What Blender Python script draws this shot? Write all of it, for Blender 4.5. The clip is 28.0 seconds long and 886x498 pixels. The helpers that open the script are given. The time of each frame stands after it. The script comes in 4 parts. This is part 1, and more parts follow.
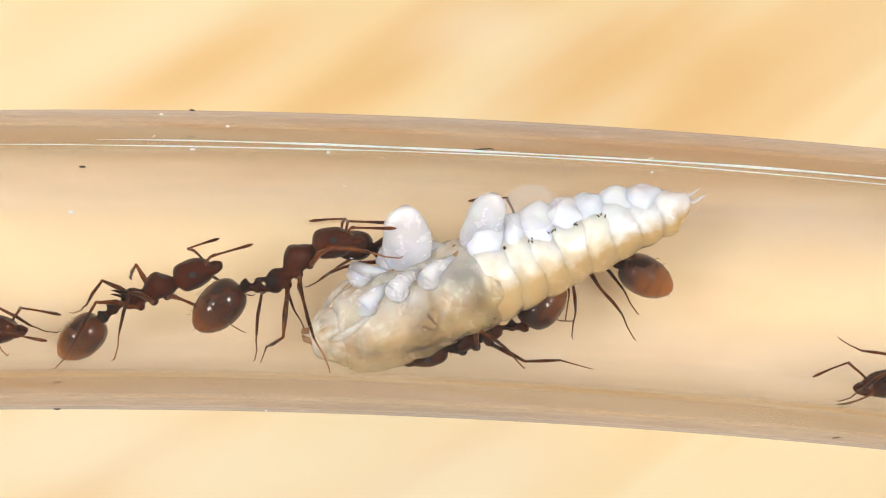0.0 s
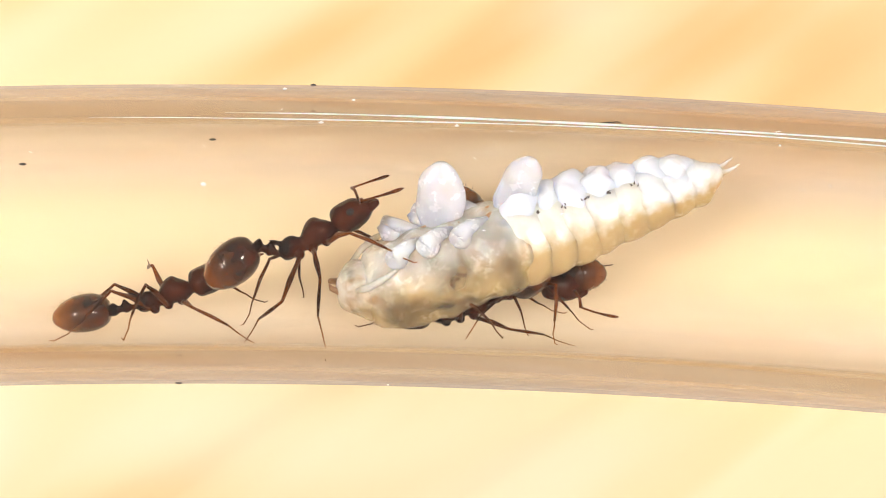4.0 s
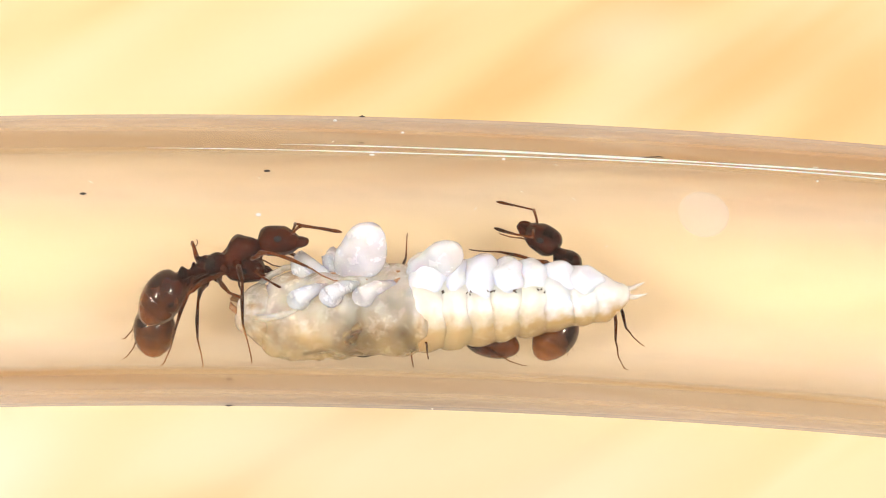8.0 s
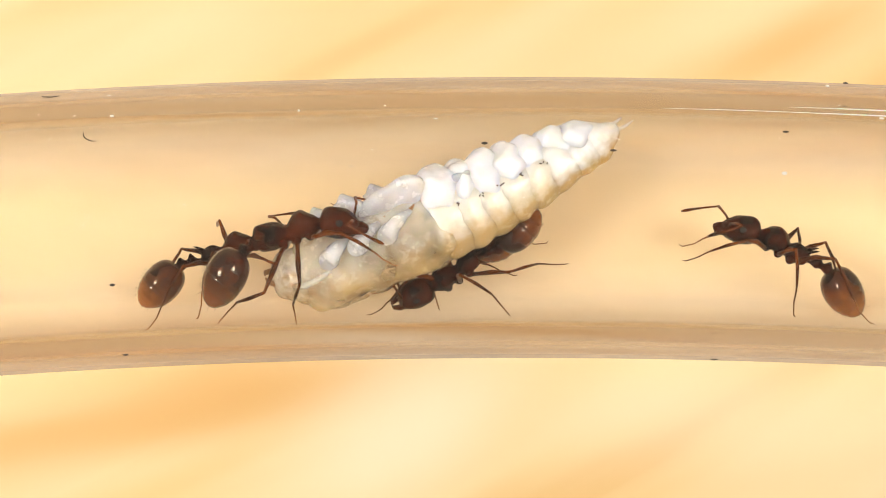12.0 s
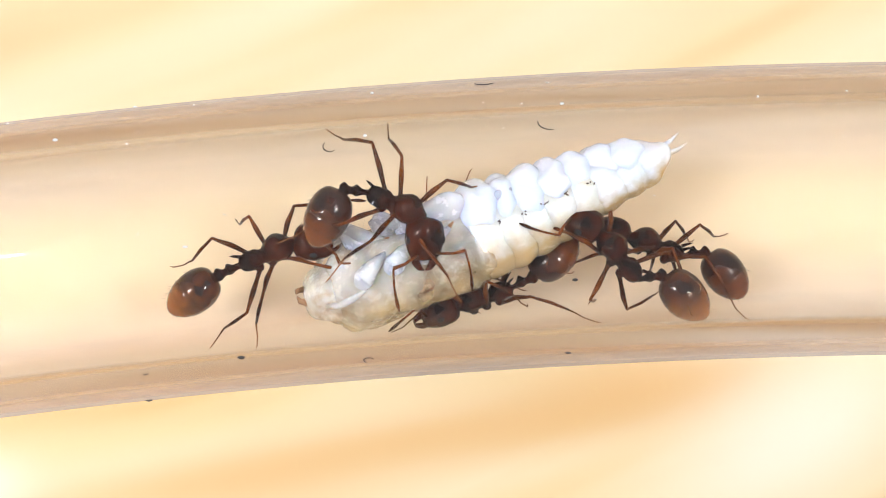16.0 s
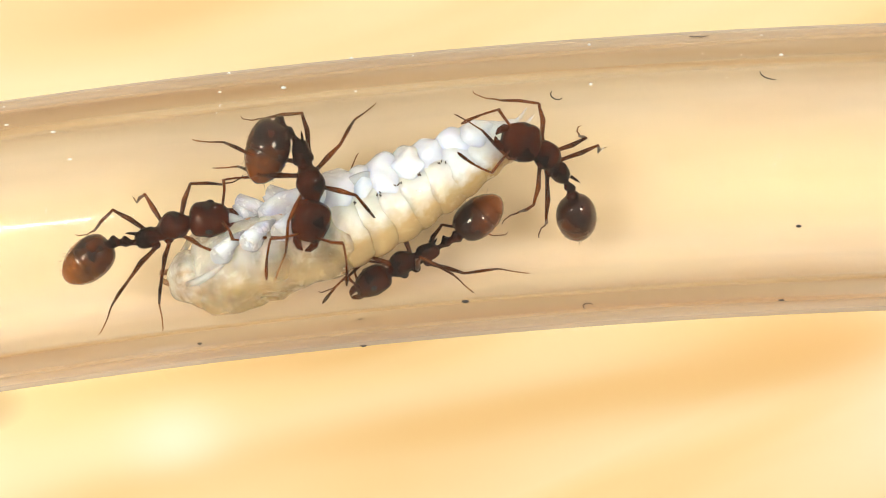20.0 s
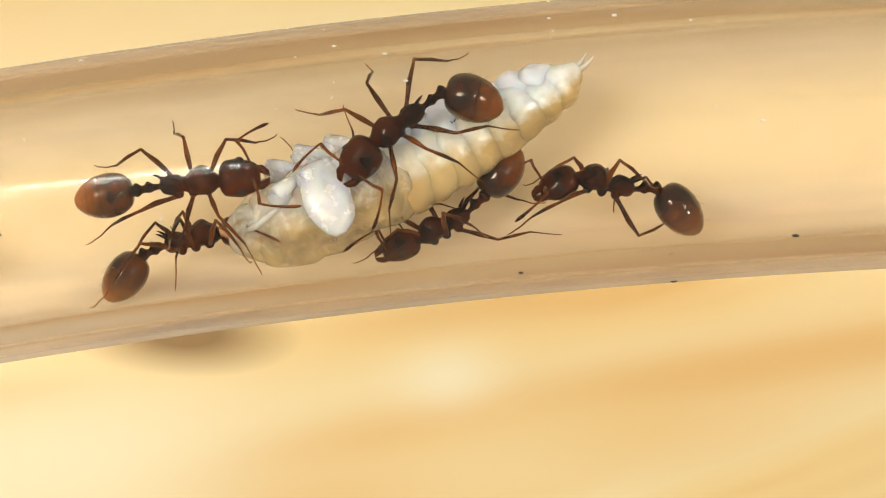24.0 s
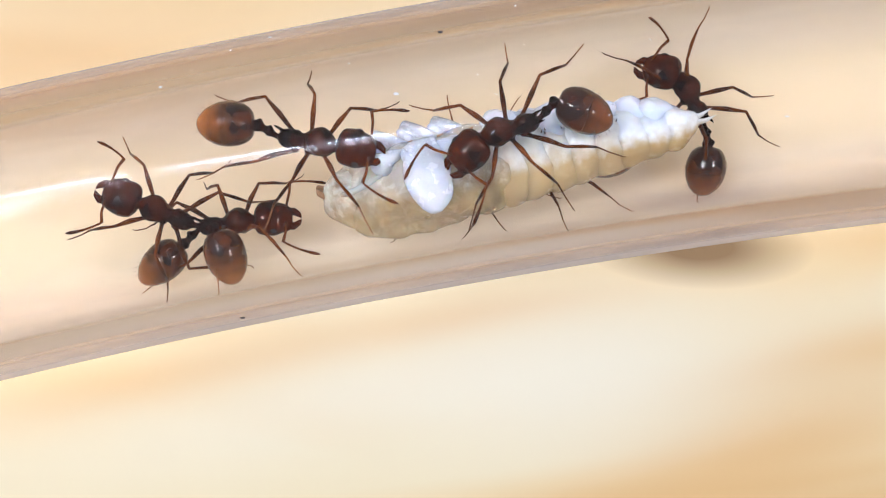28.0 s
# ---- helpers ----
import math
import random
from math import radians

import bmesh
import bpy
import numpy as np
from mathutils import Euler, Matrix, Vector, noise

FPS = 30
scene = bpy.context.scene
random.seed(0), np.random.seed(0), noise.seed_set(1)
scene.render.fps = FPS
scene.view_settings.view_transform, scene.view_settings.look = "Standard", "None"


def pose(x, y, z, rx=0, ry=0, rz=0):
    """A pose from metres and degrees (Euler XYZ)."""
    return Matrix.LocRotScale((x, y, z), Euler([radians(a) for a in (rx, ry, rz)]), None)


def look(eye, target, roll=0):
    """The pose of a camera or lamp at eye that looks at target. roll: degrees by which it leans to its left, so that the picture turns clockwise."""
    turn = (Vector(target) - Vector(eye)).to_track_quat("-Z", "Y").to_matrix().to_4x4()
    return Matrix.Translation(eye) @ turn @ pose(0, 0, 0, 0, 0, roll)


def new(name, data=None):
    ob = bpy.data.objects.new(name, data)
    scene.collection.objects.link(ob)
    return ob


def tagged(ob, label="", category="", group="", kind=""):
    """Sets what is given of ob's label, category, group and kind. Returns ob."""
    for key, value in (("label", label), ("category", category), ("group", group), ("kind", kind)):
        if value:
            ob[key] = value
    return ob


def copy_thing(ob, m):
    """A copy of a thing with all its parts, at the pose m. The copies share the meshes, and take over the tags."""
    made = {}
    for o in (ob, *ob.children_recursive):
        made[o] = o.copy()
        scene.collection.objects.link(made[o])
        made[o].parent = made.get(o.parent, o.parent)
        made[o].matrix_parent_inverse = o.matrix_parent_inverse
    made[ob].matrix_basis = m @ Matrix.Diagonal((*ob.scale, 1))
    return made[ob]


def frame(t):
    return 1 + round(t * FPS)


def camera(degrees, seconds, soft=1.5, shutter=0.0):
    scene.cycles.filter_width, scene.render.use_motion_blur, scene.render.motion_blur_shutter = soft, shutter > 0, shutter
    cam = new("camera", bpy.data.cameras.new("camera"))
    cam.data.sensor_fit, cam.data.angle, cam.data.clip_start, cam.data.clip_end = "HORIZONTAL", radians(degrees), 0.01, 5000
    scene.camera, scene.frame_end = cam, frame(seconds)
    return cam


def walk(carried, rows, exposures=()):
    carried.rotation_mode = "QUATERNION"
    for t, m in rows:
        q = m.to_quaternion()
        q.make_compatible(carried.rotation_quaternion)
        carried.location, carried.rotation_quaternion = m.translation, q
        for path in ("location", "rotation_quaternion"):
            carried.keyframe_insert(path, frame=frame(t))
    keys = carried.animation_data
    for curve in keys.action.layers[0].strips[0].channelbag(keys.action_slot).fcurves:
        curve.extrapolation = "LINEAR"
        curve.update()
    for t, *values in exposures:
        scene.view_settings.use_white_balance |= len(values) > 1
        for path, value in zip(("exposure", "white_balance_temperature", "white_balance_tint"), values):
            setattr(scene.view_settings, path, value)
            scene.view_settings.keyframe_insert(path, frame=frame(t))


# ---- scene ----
cam = camera(34, 28.0, soft=1.0)


def above(x, y, z, turn):
    """The camera at x, y, z (mm), looking straight down, turned by some degrees."""
    return pose(x * 0.001, y * 0.001, z * 0.001, 0, 0, turn)


walk(cam, [
    (0, above(15.00, 0.41, 58.28, -0.01)),
    (0.5, above(13.49, 0.66, 58.28, 0.20)),
    (1, above(12.29, 0.60, 56.30, 0.08)),
    (1.5, above(11.66, 0.00, 55.90, 0.10)),
    (2, above(11.63, -0.62, 56.46, 0.01)),
    (2.5, above(11.72, -1.12, 56.99, -0.06)),
    (4.5, above(9.41, -0.36, 58.73, 0.10)),
    (5, above(8.75, -0.16, 58.95, 0.22)),
    (5.5, above(8.57, 0.07, 59.06, 0.31)),
    (6, above(8.68, 0.30, 59.18, 0.40)),
    (6.5, above(8.81, 0.46, 59.18, 0.43)),
    (7, above(9.02, 0.50, 59.29, 0.46)),
    (7.5, above(8.38, 0.57, 59.75, 0.51)),
    (8, above(8.43, 0.53, 59.98, 0.50)),
    (8.5, above(8.02, 0.58, 59.41, 0.46)),
    (9, above(6.06, 0.67, 57.70, 0.74)),
    (9.5, above(3.52, -0.15, 57.90, 0.45)),
    (10, above(-0.01, -2.22, 58.28, -0.02)),
    (10.3, above(-2.21, -2.31, 59.18, -0.19)),
    (11, above(-6.16, -2.41, 59.04, -0.74)),
    (11.5, above(-8.95, -2.14, 62.05, 0.85)),
    (12, above(-11.71, -1.53, 62.17, 1.44)),
    (12.5, above(-14.48, -1.16, 59.81, 1.05)),
    (13, above(-17.14, -0.97, 59.27, 0.54)),
    (13.5, above(-19.80, -1.20, 59.20, 0.75)),
    (15.5, above(-29.01, -2.33, 59.64, 1.15)),
    (16, above(-29.56, -2.20, 59.64, 1.08)),
    (17, above(-30.59, -1.75, 59.52, 0.85)),
    (18, above(-32.59, -1.50, 59.06, 1.71)),
    (18.5, above(-33.59, -1.53, 58.95, 2.56)),
    (19, above(-34.08, -2.24, 60.34, 2.31)),
    (19.5, above(-35.46, -3.26, 60.58, 1.53)),
    (20, above(-38.15, -4.47, 60.81, 1.43)),
    (20.5, above(-40.95, -5.18, 61.18, 1.80)),
    (21, above(-43.18, -5.65, 61.54, 2.19)),
    (21.5, above(-44.11, -5.89, 61.54, 2.30)),
    (23.5, above(-49.23, -7.42, 60.10, 2.80)),
    (24, above(-50.80, -7.68, 60.10, 2.79)),
    (24.5, above(-52.72, -8.36, 60.10, 2.72)),
    (25, above(-53.79, -8.68, 60.10, 2.63)),
    (25.5, above(-55.33, -9.75, 60.58, 2.56)),
    (26, above(-60.71, -11.87, 60.94, 3.24)),
    (26.5, above(-67.52, -11.91, 60.81, 4.04)),
    (27, above(-74.07, -11.70, 61.18, 3.99)),
    (27.5, above(-74.30, -12.14, 61.30, 3.52)),
    (28, above(-74.34, -12.84, 61.54, 2.97)),
], exposures=[
    (0, 0.00, 6200, 10),
    (1, 0.17, 5900, 10),
    (2.5, 0.20, 5750, 10),
    (4.5, 0.20, 6520, 12),
    (8, 0.18, 6620, 12),
    (9, 0.10, 6900, 10),
    (11, 0.12, 6800, 10),
    (12, 0.02, 7200, 10),
    (13, 0.12, 6600, 10),
    (14, 0.10, 6280, 9),
    (16, 0.13, 5620, 11),
    (18, 0.10, 5380, 10),
    (19, 0.06, 6620, 5),
    (21, -0.06, 6550, 4),
    (22, -0.18, 6900, 4),
    (24, -0.29, 7250, 3),
    (25, -0.37, 7250, 3),
    (26, -0.22, 5650, 9),
    (27, -0.36, 5430, 12),
    (28, -0.27, 5250, 13),
])

TUBE_R, TUBE_IN = 6.0, 4.55
KNOT = (-62.5, -12.1)
ROOM_LIGHT = 0.54
PANEL_POWER = 1.45
NECK, WAIST = 1.22, -1.12
GASTER_ROOT = -1.06
STEEP = 1.5
STRIP_X, STRIP_Y, STRIP_Z = (-74.0, -150.0), (7.5, 26.0), 100.0
STRIP_W, STRIP_STRENGTH = 0.8, 125.0
SCUFF = (-18.1, 66)

# gleams on the wall, built as pale ridges: from, to along the tube, half width, angle round it
GLEAM_LINES = [(-40.0, -2.0, 0.055, 41.5), (-34.0, 3.0, 0.03, 44.0)]
# streaks in the wood: x, y, angle, half length, half width, strength
DARK_STREAKS = [
    (4.4, 8.5, 27, 5.2, 1.4, 0.60), (21.4, 9.3, 31, 4.7, 1.4, 0.60), (22.8, 8.5, 30, 5.3, 1.5, 0.60), (27.0, 8.3, 32, 3.1, 2.1, 0.55),
    (-20.7, -8.2, 11, 6.2, 1.5, 0.60), (4.5, -11.9, 10, 10.6, 1.5, 0.25), (-31.4, -10.7, 12, 9.5, 1.0, 0.60), (-18.3, -8.2, 7, 5.9, 1.3, 0.50),
    (-39.1, -12.8, 10, 7.9, 1.2, 0.50), (-25.0, -10.1, 11, 8.6, 1.2, 0.60), (-53.7, -16.1, 15, 9.9, 1.2, 0.50), (-39.3, -14.6, 14, 7.1, 2.6, 0.45),
    (-86.8, -19.4, 15, 9.3, 1.2, 0.50), (-73.1, -15.9, 13, 6.9, 1.0, 0.50), (-59.0, -21.5, 24, 9.0, 3.0, 0.75), (-72.0, 3.5, 12, 14.0, 4.0, 0.40), (-92.0, -3.0, 14, 12.0, 4.0, 0.45),
]
PALE_STREAKS = [
    (-14.3, -10.6, 43, 5.4, 3.3, 0.70), (-11.9, -9.6, 44, 3.6, 2.6, 0.60), (-50.3, -13.4, 11, 2.1, 1.2, 0.80), (-67.4, -18.4, 13, 7.2, 3.3, 0.60),
    (-76.2, -19.2, 14, 12.4, 2.1, 0.60), (0.3, -8.8, 5, 7.3, 2.8, 0.50), (14.0, -11.0, 20, 9.0, 3.0, 0.55), (16.7, 10.0, 12, 3.0, 1.5, 0.40),
]
# dust on the tube: place along it and angle round it
SPECKS = [
    (-6.7, 31), (-5.6, 46), (-10.6, 46), (-22.5, 48),
    (-4.0, 20), (-8.2, 166), (17.4, 44), (12.0, 50),
    (-1.5, 73), (24.8, 43), (14.0, 42), (25.2, 26),
    (41.3, 46), (39.0, 20), (32.0, 25), (32.3, 53),
    (46.4, 17), (46.6, 37),
]
SPECKS += [
    (44.1, 39), (41.5, 10), (56.8, 14), (55.3, 25),
    (54.9, 41), (52.3, 63), (64.9, 24), (56.4, 45),
    (53.0, 49), (39.2, 90), (71.5, 38), (81.3, 26),
    (82.9, 32), (76.7, 72), (78.3, 55), (73.5, 70),
    (62.0, 103), (85.7, 48),
]
CRUMBS = [
    (-1.7, 55), (0.2, 168), (-5.0, 10), (10.1, 62),
    (5.1, 65), (25.0, 151), (42.2, 170), (24.8, 113),
    (48.6, 146), (37.8, 137), (84.7, 158), (74.6, 47),
]
FIBRES = [
    (-16.7, 41), (28.0, 23), (25.8, 52), (33.8, 55),
    (32.7, 145), (86.3, 113),
]

# ---- light ----
world_ = bpy.data.worlds.new("room_light")
scene.world = world_
world_.use_nodes = True
world_.node_tree.nodes["Background"].inputs["Color"].default_value = (1.0, 0.98, 0.95, 1)
world_.node_tree.nodes["Background"].inputs["Strength"].default_value = ROOM_LIGHT

# two added fill lamps, unseen, high over the ends of the tube
for x, y in ((-0.37, 0.05), (0.32, 0.05)):
    panel = bpy.data.lights.new("soft_box", "AREA")
    panel.shape, panel.size, panel.energy, panel.color = "SQUARE", 0.16, PANEL_POWER, (1.0, 0.98, 0.95)
    new("soft_box", panel).matrix_basis = look((x, y, 0.58), (-0.03, 0.0, 0.0))


# ---- materials ----
class Mat:
    """A node material under construction."""

    def __init__(self, name):
        self.mat = bpy.data.materials.new(name)
        self.mat.use_nodes = True
        self.tree = self.mat.node_tree
        self.bsdf = self.tree.nodes["Principled BSDF"]

    def node(self, kind, **values):
        n = self.tree.nodes.new(kind)
        for key, value in values.items():
            n.inputs[key].default_value = value
        return n

    def link(self, a, b):
        self.tree.links.new(a, b)

    def coords(self, scale=(1, 1, 1), space="Object"):
        tc = self.node("ShaderNodeTexCoord")
        mp = self.node("ShaderNodeMapping")
        mp.inputs["Scale"].default_value = scale
        self.link(tc.outputs[space], mp.inputs["Vector"])
        return mp.outputs["Vector"]

    def noise(self, vec, scale, detail=3.0, rough=0.5, distort=0.0):
        n = self.node("ShaderNodeTexNoise", Scale=scale, Detail=detail, Roughness=rough, Distortion=distort)
        self.link(vec, n.inputs["Vector"])
        return n.outputs["Fac"]

    def ramp(self, fac, *stops):
        r = self.node("ShaderNodeValToRGB")
        el = r.color_ramp.elements
        while len(el) < len(stops):
            el.new(0.5)
        for e, (p, c) in zip(el, stops):
            e.position, e.color = p, (*c, 1)
        self.link(fac, r.inputs["Fac"])
        return r.outputs["Color"]

    def math(self, op, a, b=0.0):
        n = self.node("ShaderNodeMath")
        n.operation = op
        for i, v in enumerate((a, b)):
            if hasattr(v, "is_output"):
                self.link(v, n.inputs[i])
            else:
                n.inputs[i].default_value = v
        return n.outputs[0]

    def mix(self, fac, a, b, mode="MIX"):
        n = self.node("ShaderNodeMix")
        n.data_type, n.blend_type = "RGBA", mode
        for i, v in ((0, fac), (6, a), (7, b)):
            if hasattr(v, "is_output"):
                self.link(v, n.inputs[i])
            else:
                n.inputs[i].default_value = v if i == 0 else (*v, 1)
        return n.outputs[2]

    def bump(self, height, strength, distance=0.00005):
        n = self.node("ShaderNodeBump", Strength=strength, Distance=distance)
        self.link(height, n.inputs["Height"])
        self.link(n.outputs["Normal"], self.bsdf.inputs["Normal"])

    def set(self, **values):
        for key, value in values.items():
            socket = self.bsdf.inputs[key.replace("_", " ")]
            if hasattr(value, "is_output"):
                self.link(value, socket)
            else:
                socket.default_value = value
        return self


def wood_material():
    m = Mat("pine_wood")
    xyz = m.node("ShaderNodeSeparateXYZ")
    m.link(m.coords((1000, 1000, 1000)), xyz.inputs[0])
    x, y = xyz.outputs[0], xyz.outputs[1]
    # the grain runs in bowed lines: flat in the west, steeper in the east
    bow = m.math("ADD", m.math("MULTIPLY", x, 0.56), m.math("MULTIPLY", m.math("MULTIPLY", x, x), 0.0031))
    across = m.math("SUBTRACT", y, bow)
    vec = m.node("ShaderNodeCombineXYZ")
    m.link(m.math("MULTIPLY", x, 0.035), vec.inputs[0])
    m.link(m.math("MULTIPLY", across, 0.2), vec.inputs[1])
    broad = m.noise(vec.outputs[0], 0.75, 2.0, 0.45, 0.4)
    vec2 = m.node("ShaderNodeCombineXYZ")
    m.link(m.math("MULTIPLY", x, 0.02), vec2.inputs[0])
    m.link(m.math("MULTIPLY", across, 0.30), vec2.inputs[1])
    fine = m.noise(vec2.outputs[0], 1.6, 3.0, 0.5, 0.2)
    patch = m.noise(m.coords((1000, 1000, 1000)), 0.035, 1.0, 0.5)
    early, late = (0.88, 0.72, 0.42), (0.75, 0.44, 0.14)
    col = m.ramp(broad, (0.36, late), (0.46, (0.84, 0.60, 0.27)), (0.60, early))
    col = m.mix(m.math("MULTIPLY", fine, 0.30), col, (0.86, 0.62, 0.30))
    col = m.mix(m.math("MULTIPLY", patch, 0.4), col, (0.90, 0.75, 0.48))
    # long soft streaks of late and early wood
    for rows, tone in ((DARK_STREAKS, (0.76, 0.44, 0.15)), (PALE_STREAKS, (0.93, 0.82, 0.60))):
        for sx, sy, turn, long_, wide, force in rows:
            c, k = math.cos(radians(turn)), math.sin(radians(turn))
            px, py = m.math("SUBTRACT", x, sx), m.math("SUBTRACT", y, sy)
            wob = m.math("MULTIPLY", m.math("SUBTRACT", broad, 0.5), 1.2)
            u = m.math("MULTIPLY", m.math("ADD", m.math("MULTIPLY", px, c), m.math("MULTIPLY", py, k)), 1 / long_)
            v = m.math("MULTIPLY", m.math("SUBTRACT", m.math("MULTIPLY", py, c), m.math("MULTIPLY", px, k)), 1 / wide)
            v = m.math("ADD", v, wob)
            r2 = m.math("ADD", m.math("MULTIPLY", u, u), m.math("MULTIPLY", v, v))
            fall = m.math("MULTIPLY", m.math("POWER", 0.4, r2), force)
            col = m.mix(fall, col, tone)
    # a dark knot
    kx, ky = KNOT
    dx, dy = m.math("MULTIPLY", m.math("SUBTRACT", x, kx), 0.18), m.math("MULTIPLY", m.math("SUBTRACT", y, ky), 0.50)
    dist = m.math("SQRT", m.math("ADD", m.math("MULTIPLY", dx, dx), m.math("MULTIPLY", dy, dy)))
    col = m.mix(m.ramp(dist, (0.30, (0.95, 0.95, 0.95)), (1.0, (0, 0, 0))), col, (0.25, 0.14, 0.05))
    m.set(Base_Color=col, Roughness=0.42, Specular_IOR_Level=0.35)
    m.bump(fine, 0.05, 0.0001)
    return m.mat


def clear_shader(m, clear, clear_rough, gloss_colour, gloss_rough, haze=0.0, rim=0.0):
    """Refraction and gloss, shared out by Fresnel's law; haze paints a pale glow on the lower bore, rim a pinkish one
    on the flanks.
    """
    see = m.node("ShaderNodeBsdfRefraction", Color=(*clear, 1), Roughness=clear_rough, IOR=1.42)
    gloss = m.node("ShaderNodeBsdfAnisotropic", Roughness=gloss_rough)
    if hasattr(gloss_colour, "is_output"):
        m.link(gloss_colour, gloss.inputs["Color"])
    else:
        gloss.inputs["Color"].default_value = (*gloss_colour, 1)
    fres = m.node("ShaderNodeFresnel", IOR=1.42)
    both = m.node("ShaderNodeMixShader")
    m.link(fres.outputs[0], both.inputs[0])
    m.link(see.outputs[0], both.inputs[1])
    m.link(gloss.outputs[0], both.inputs[2])
    vec = m.coords((1000, 1000, 1000))
    ripple = m.node("ShaderNodeBump", Strength=0.04, Distance=0.0004)
    m.link(m.noise(vec, 0.25, 2.0), ripple.inputs["Height"])
    for n in (see, gloss, fres):
        m.link(ripple.outputs[0], n.inputs["Normal"])
    last = both.outputs[0]
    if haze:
        # painted haze: brightens the inside of the tube from its lower wall
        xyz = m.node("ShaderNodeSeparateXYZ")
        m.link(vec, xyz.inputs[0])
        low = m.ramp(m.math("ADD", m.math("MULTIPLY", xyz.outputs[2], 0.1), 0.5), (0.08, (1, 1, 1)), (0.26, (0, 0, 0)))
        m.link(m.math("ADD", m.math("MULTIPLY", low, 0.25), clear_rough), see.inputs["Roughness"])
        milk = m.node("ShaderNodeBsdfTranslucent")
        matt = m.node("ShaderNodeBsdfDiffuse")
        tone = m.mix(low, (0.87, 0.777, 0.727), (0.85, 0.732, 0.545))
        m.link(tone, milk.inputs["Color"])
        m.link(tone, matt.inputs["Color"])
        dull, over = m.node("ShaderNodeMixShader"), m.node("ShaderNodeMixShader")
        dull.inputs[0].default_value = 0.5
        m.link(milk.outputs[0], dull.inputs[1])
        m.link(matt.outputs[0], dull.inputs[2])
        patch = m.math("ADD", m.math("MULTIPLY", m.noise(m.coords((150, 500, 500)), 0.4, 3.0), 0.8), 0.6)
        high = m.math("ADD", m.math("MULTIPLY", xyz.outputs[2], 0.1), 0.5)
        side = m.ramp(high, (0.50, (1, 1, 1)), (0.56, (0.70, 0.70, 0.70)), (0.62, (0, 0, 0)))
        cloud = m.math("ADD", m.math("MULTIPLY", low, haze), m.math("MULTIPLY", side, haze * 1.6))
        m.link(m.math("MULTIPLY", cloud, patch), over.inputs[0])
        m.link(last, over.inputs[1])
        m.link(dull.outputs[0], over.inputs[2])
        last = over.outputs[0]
    if rim:
        # painted haze on the flanks, for pinkish light scattered in the thick wall
        xyz = m.node("ShaderNodeSeparateXYZ")
        m.link(vec, xyz.inputs[0])
        high = m.math("ADD", m.math("MULTIPLY", xyz.outputs[2], 0.1), 0.5)
        flank = m.ramp(high, (0.40, (0, 0, 0)), (0.50, (1, 1, 1)), (0.66, (1, 1, 1)), (0.75, (0.3, 0.3, 0.3)), (0.88, (0, 0, 0)))
        haze_noise = m.math("ADD", m.math("MULTIPLY", m.noise(m.coords((60, 500, 500)), 0.5, 3.0), 0.6), 0.7)
        matt = m.node("ShaderNodeBsdfDiffuse", Color=(0.80, 0.70, 0.68, 1))
        over = m.node("ShaderNodeMixShader")
        m.link(m.math("MULTIPLY", m.math("MULTIPLY", flank, haze_noise), rim), over.inputs[0])
        m.link(last, over.inputs[1])
        m.link(matt.outputs[0], over.inputs[2])
        last = over.outputs[0]
    m.link(last, m.tree.nodes["Material Output"].inputs["Surface"])
    m.tree.nodes.remove(m.bsdf)
    return m.mat


def tube_material():
    """The outer wall, a little scuffed and dull, with a painted haze on its flanks."""
    return clear_shader(Mat("clear_vinyl"), (1.0, 0.985, 0.95), 0.0, (0.62, 0.62, 0.63), 0.045, rim=0.36)


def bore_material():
    """The inner wall of the tube: clear to look through above, a painted haze below and at the sides, its gloss tinted
    by the thick vinyl behind it.
    """
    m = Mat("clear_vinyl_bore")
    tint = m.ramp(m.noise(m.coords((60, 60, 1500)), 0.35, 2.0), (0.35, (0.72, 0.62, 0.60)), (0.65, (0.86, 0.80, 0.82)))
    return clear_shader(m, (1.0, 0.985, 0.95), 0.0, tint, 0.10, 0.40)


def chitin_material(name, dark, light, rough, ior=1.55, coat=0.0, amber=None):
    """Mottled chitin; with amber, the body pales towards its rear end and has dark ring edges."""
    m = Mat(name)
    v = m.coords((1000, 1000, 1000))
    tone = m.noise(v, 0.8, 3.0)
    grain = m.noise(v, 7.0, 3.0, 0.6)
    col = m.ramp(tone, (0.38, dark), (0.62, light))
    if amber:
        xyz = m.node("ShaderNodeSeparateXYZ")
        m.link(v, xyz.inputs[0])
        along = m.math("MULTIPLY", xyz.outputs[0], -0.4)
        cloud = m.math("ADD", along, m.math("MULTIPLY", m.math("SUBTRACT", tone, 0.5), 0.7))
        pale = m.ramp(cloud, (0.30, (0, 0, 0)), (0.85, (1, 1, 1)))
        col = m.mix(pale, col, amber)
        ring = m.ramp(along, (0.50, (0, 0, 0)), (0.535, (1, 1, 1)), (0.55, (0, 0, 0)), (0.70, (0, 0, 0)), (0.735, (1, 1, 1)), (0.75, (0, 0, 0)))
        col = m.mix(m.math("MULTIPLY", ring, 0.6), col, dark)
    m.set(Base_Color=col, Roughness=m.math("ADD", m.math("MULTIPLY", grain, rough * 0.7), rough * 0.7), IOR=ior,
          Specular_IOR_Level=0.12, Specular_Tint=(1.0, 0.74, 0.55, 1), Coat_Weight=coat, Coat_Roughness=0.09, Coat_IOR=1.6, Subsurface_Weight=0.10, Subsurface_Radius=(0.9, 0.35, 0.10), Subsurface_Scale=0.0004)
    m.bump(grain, rough * 1.6, 0.00003)
    return m.mat


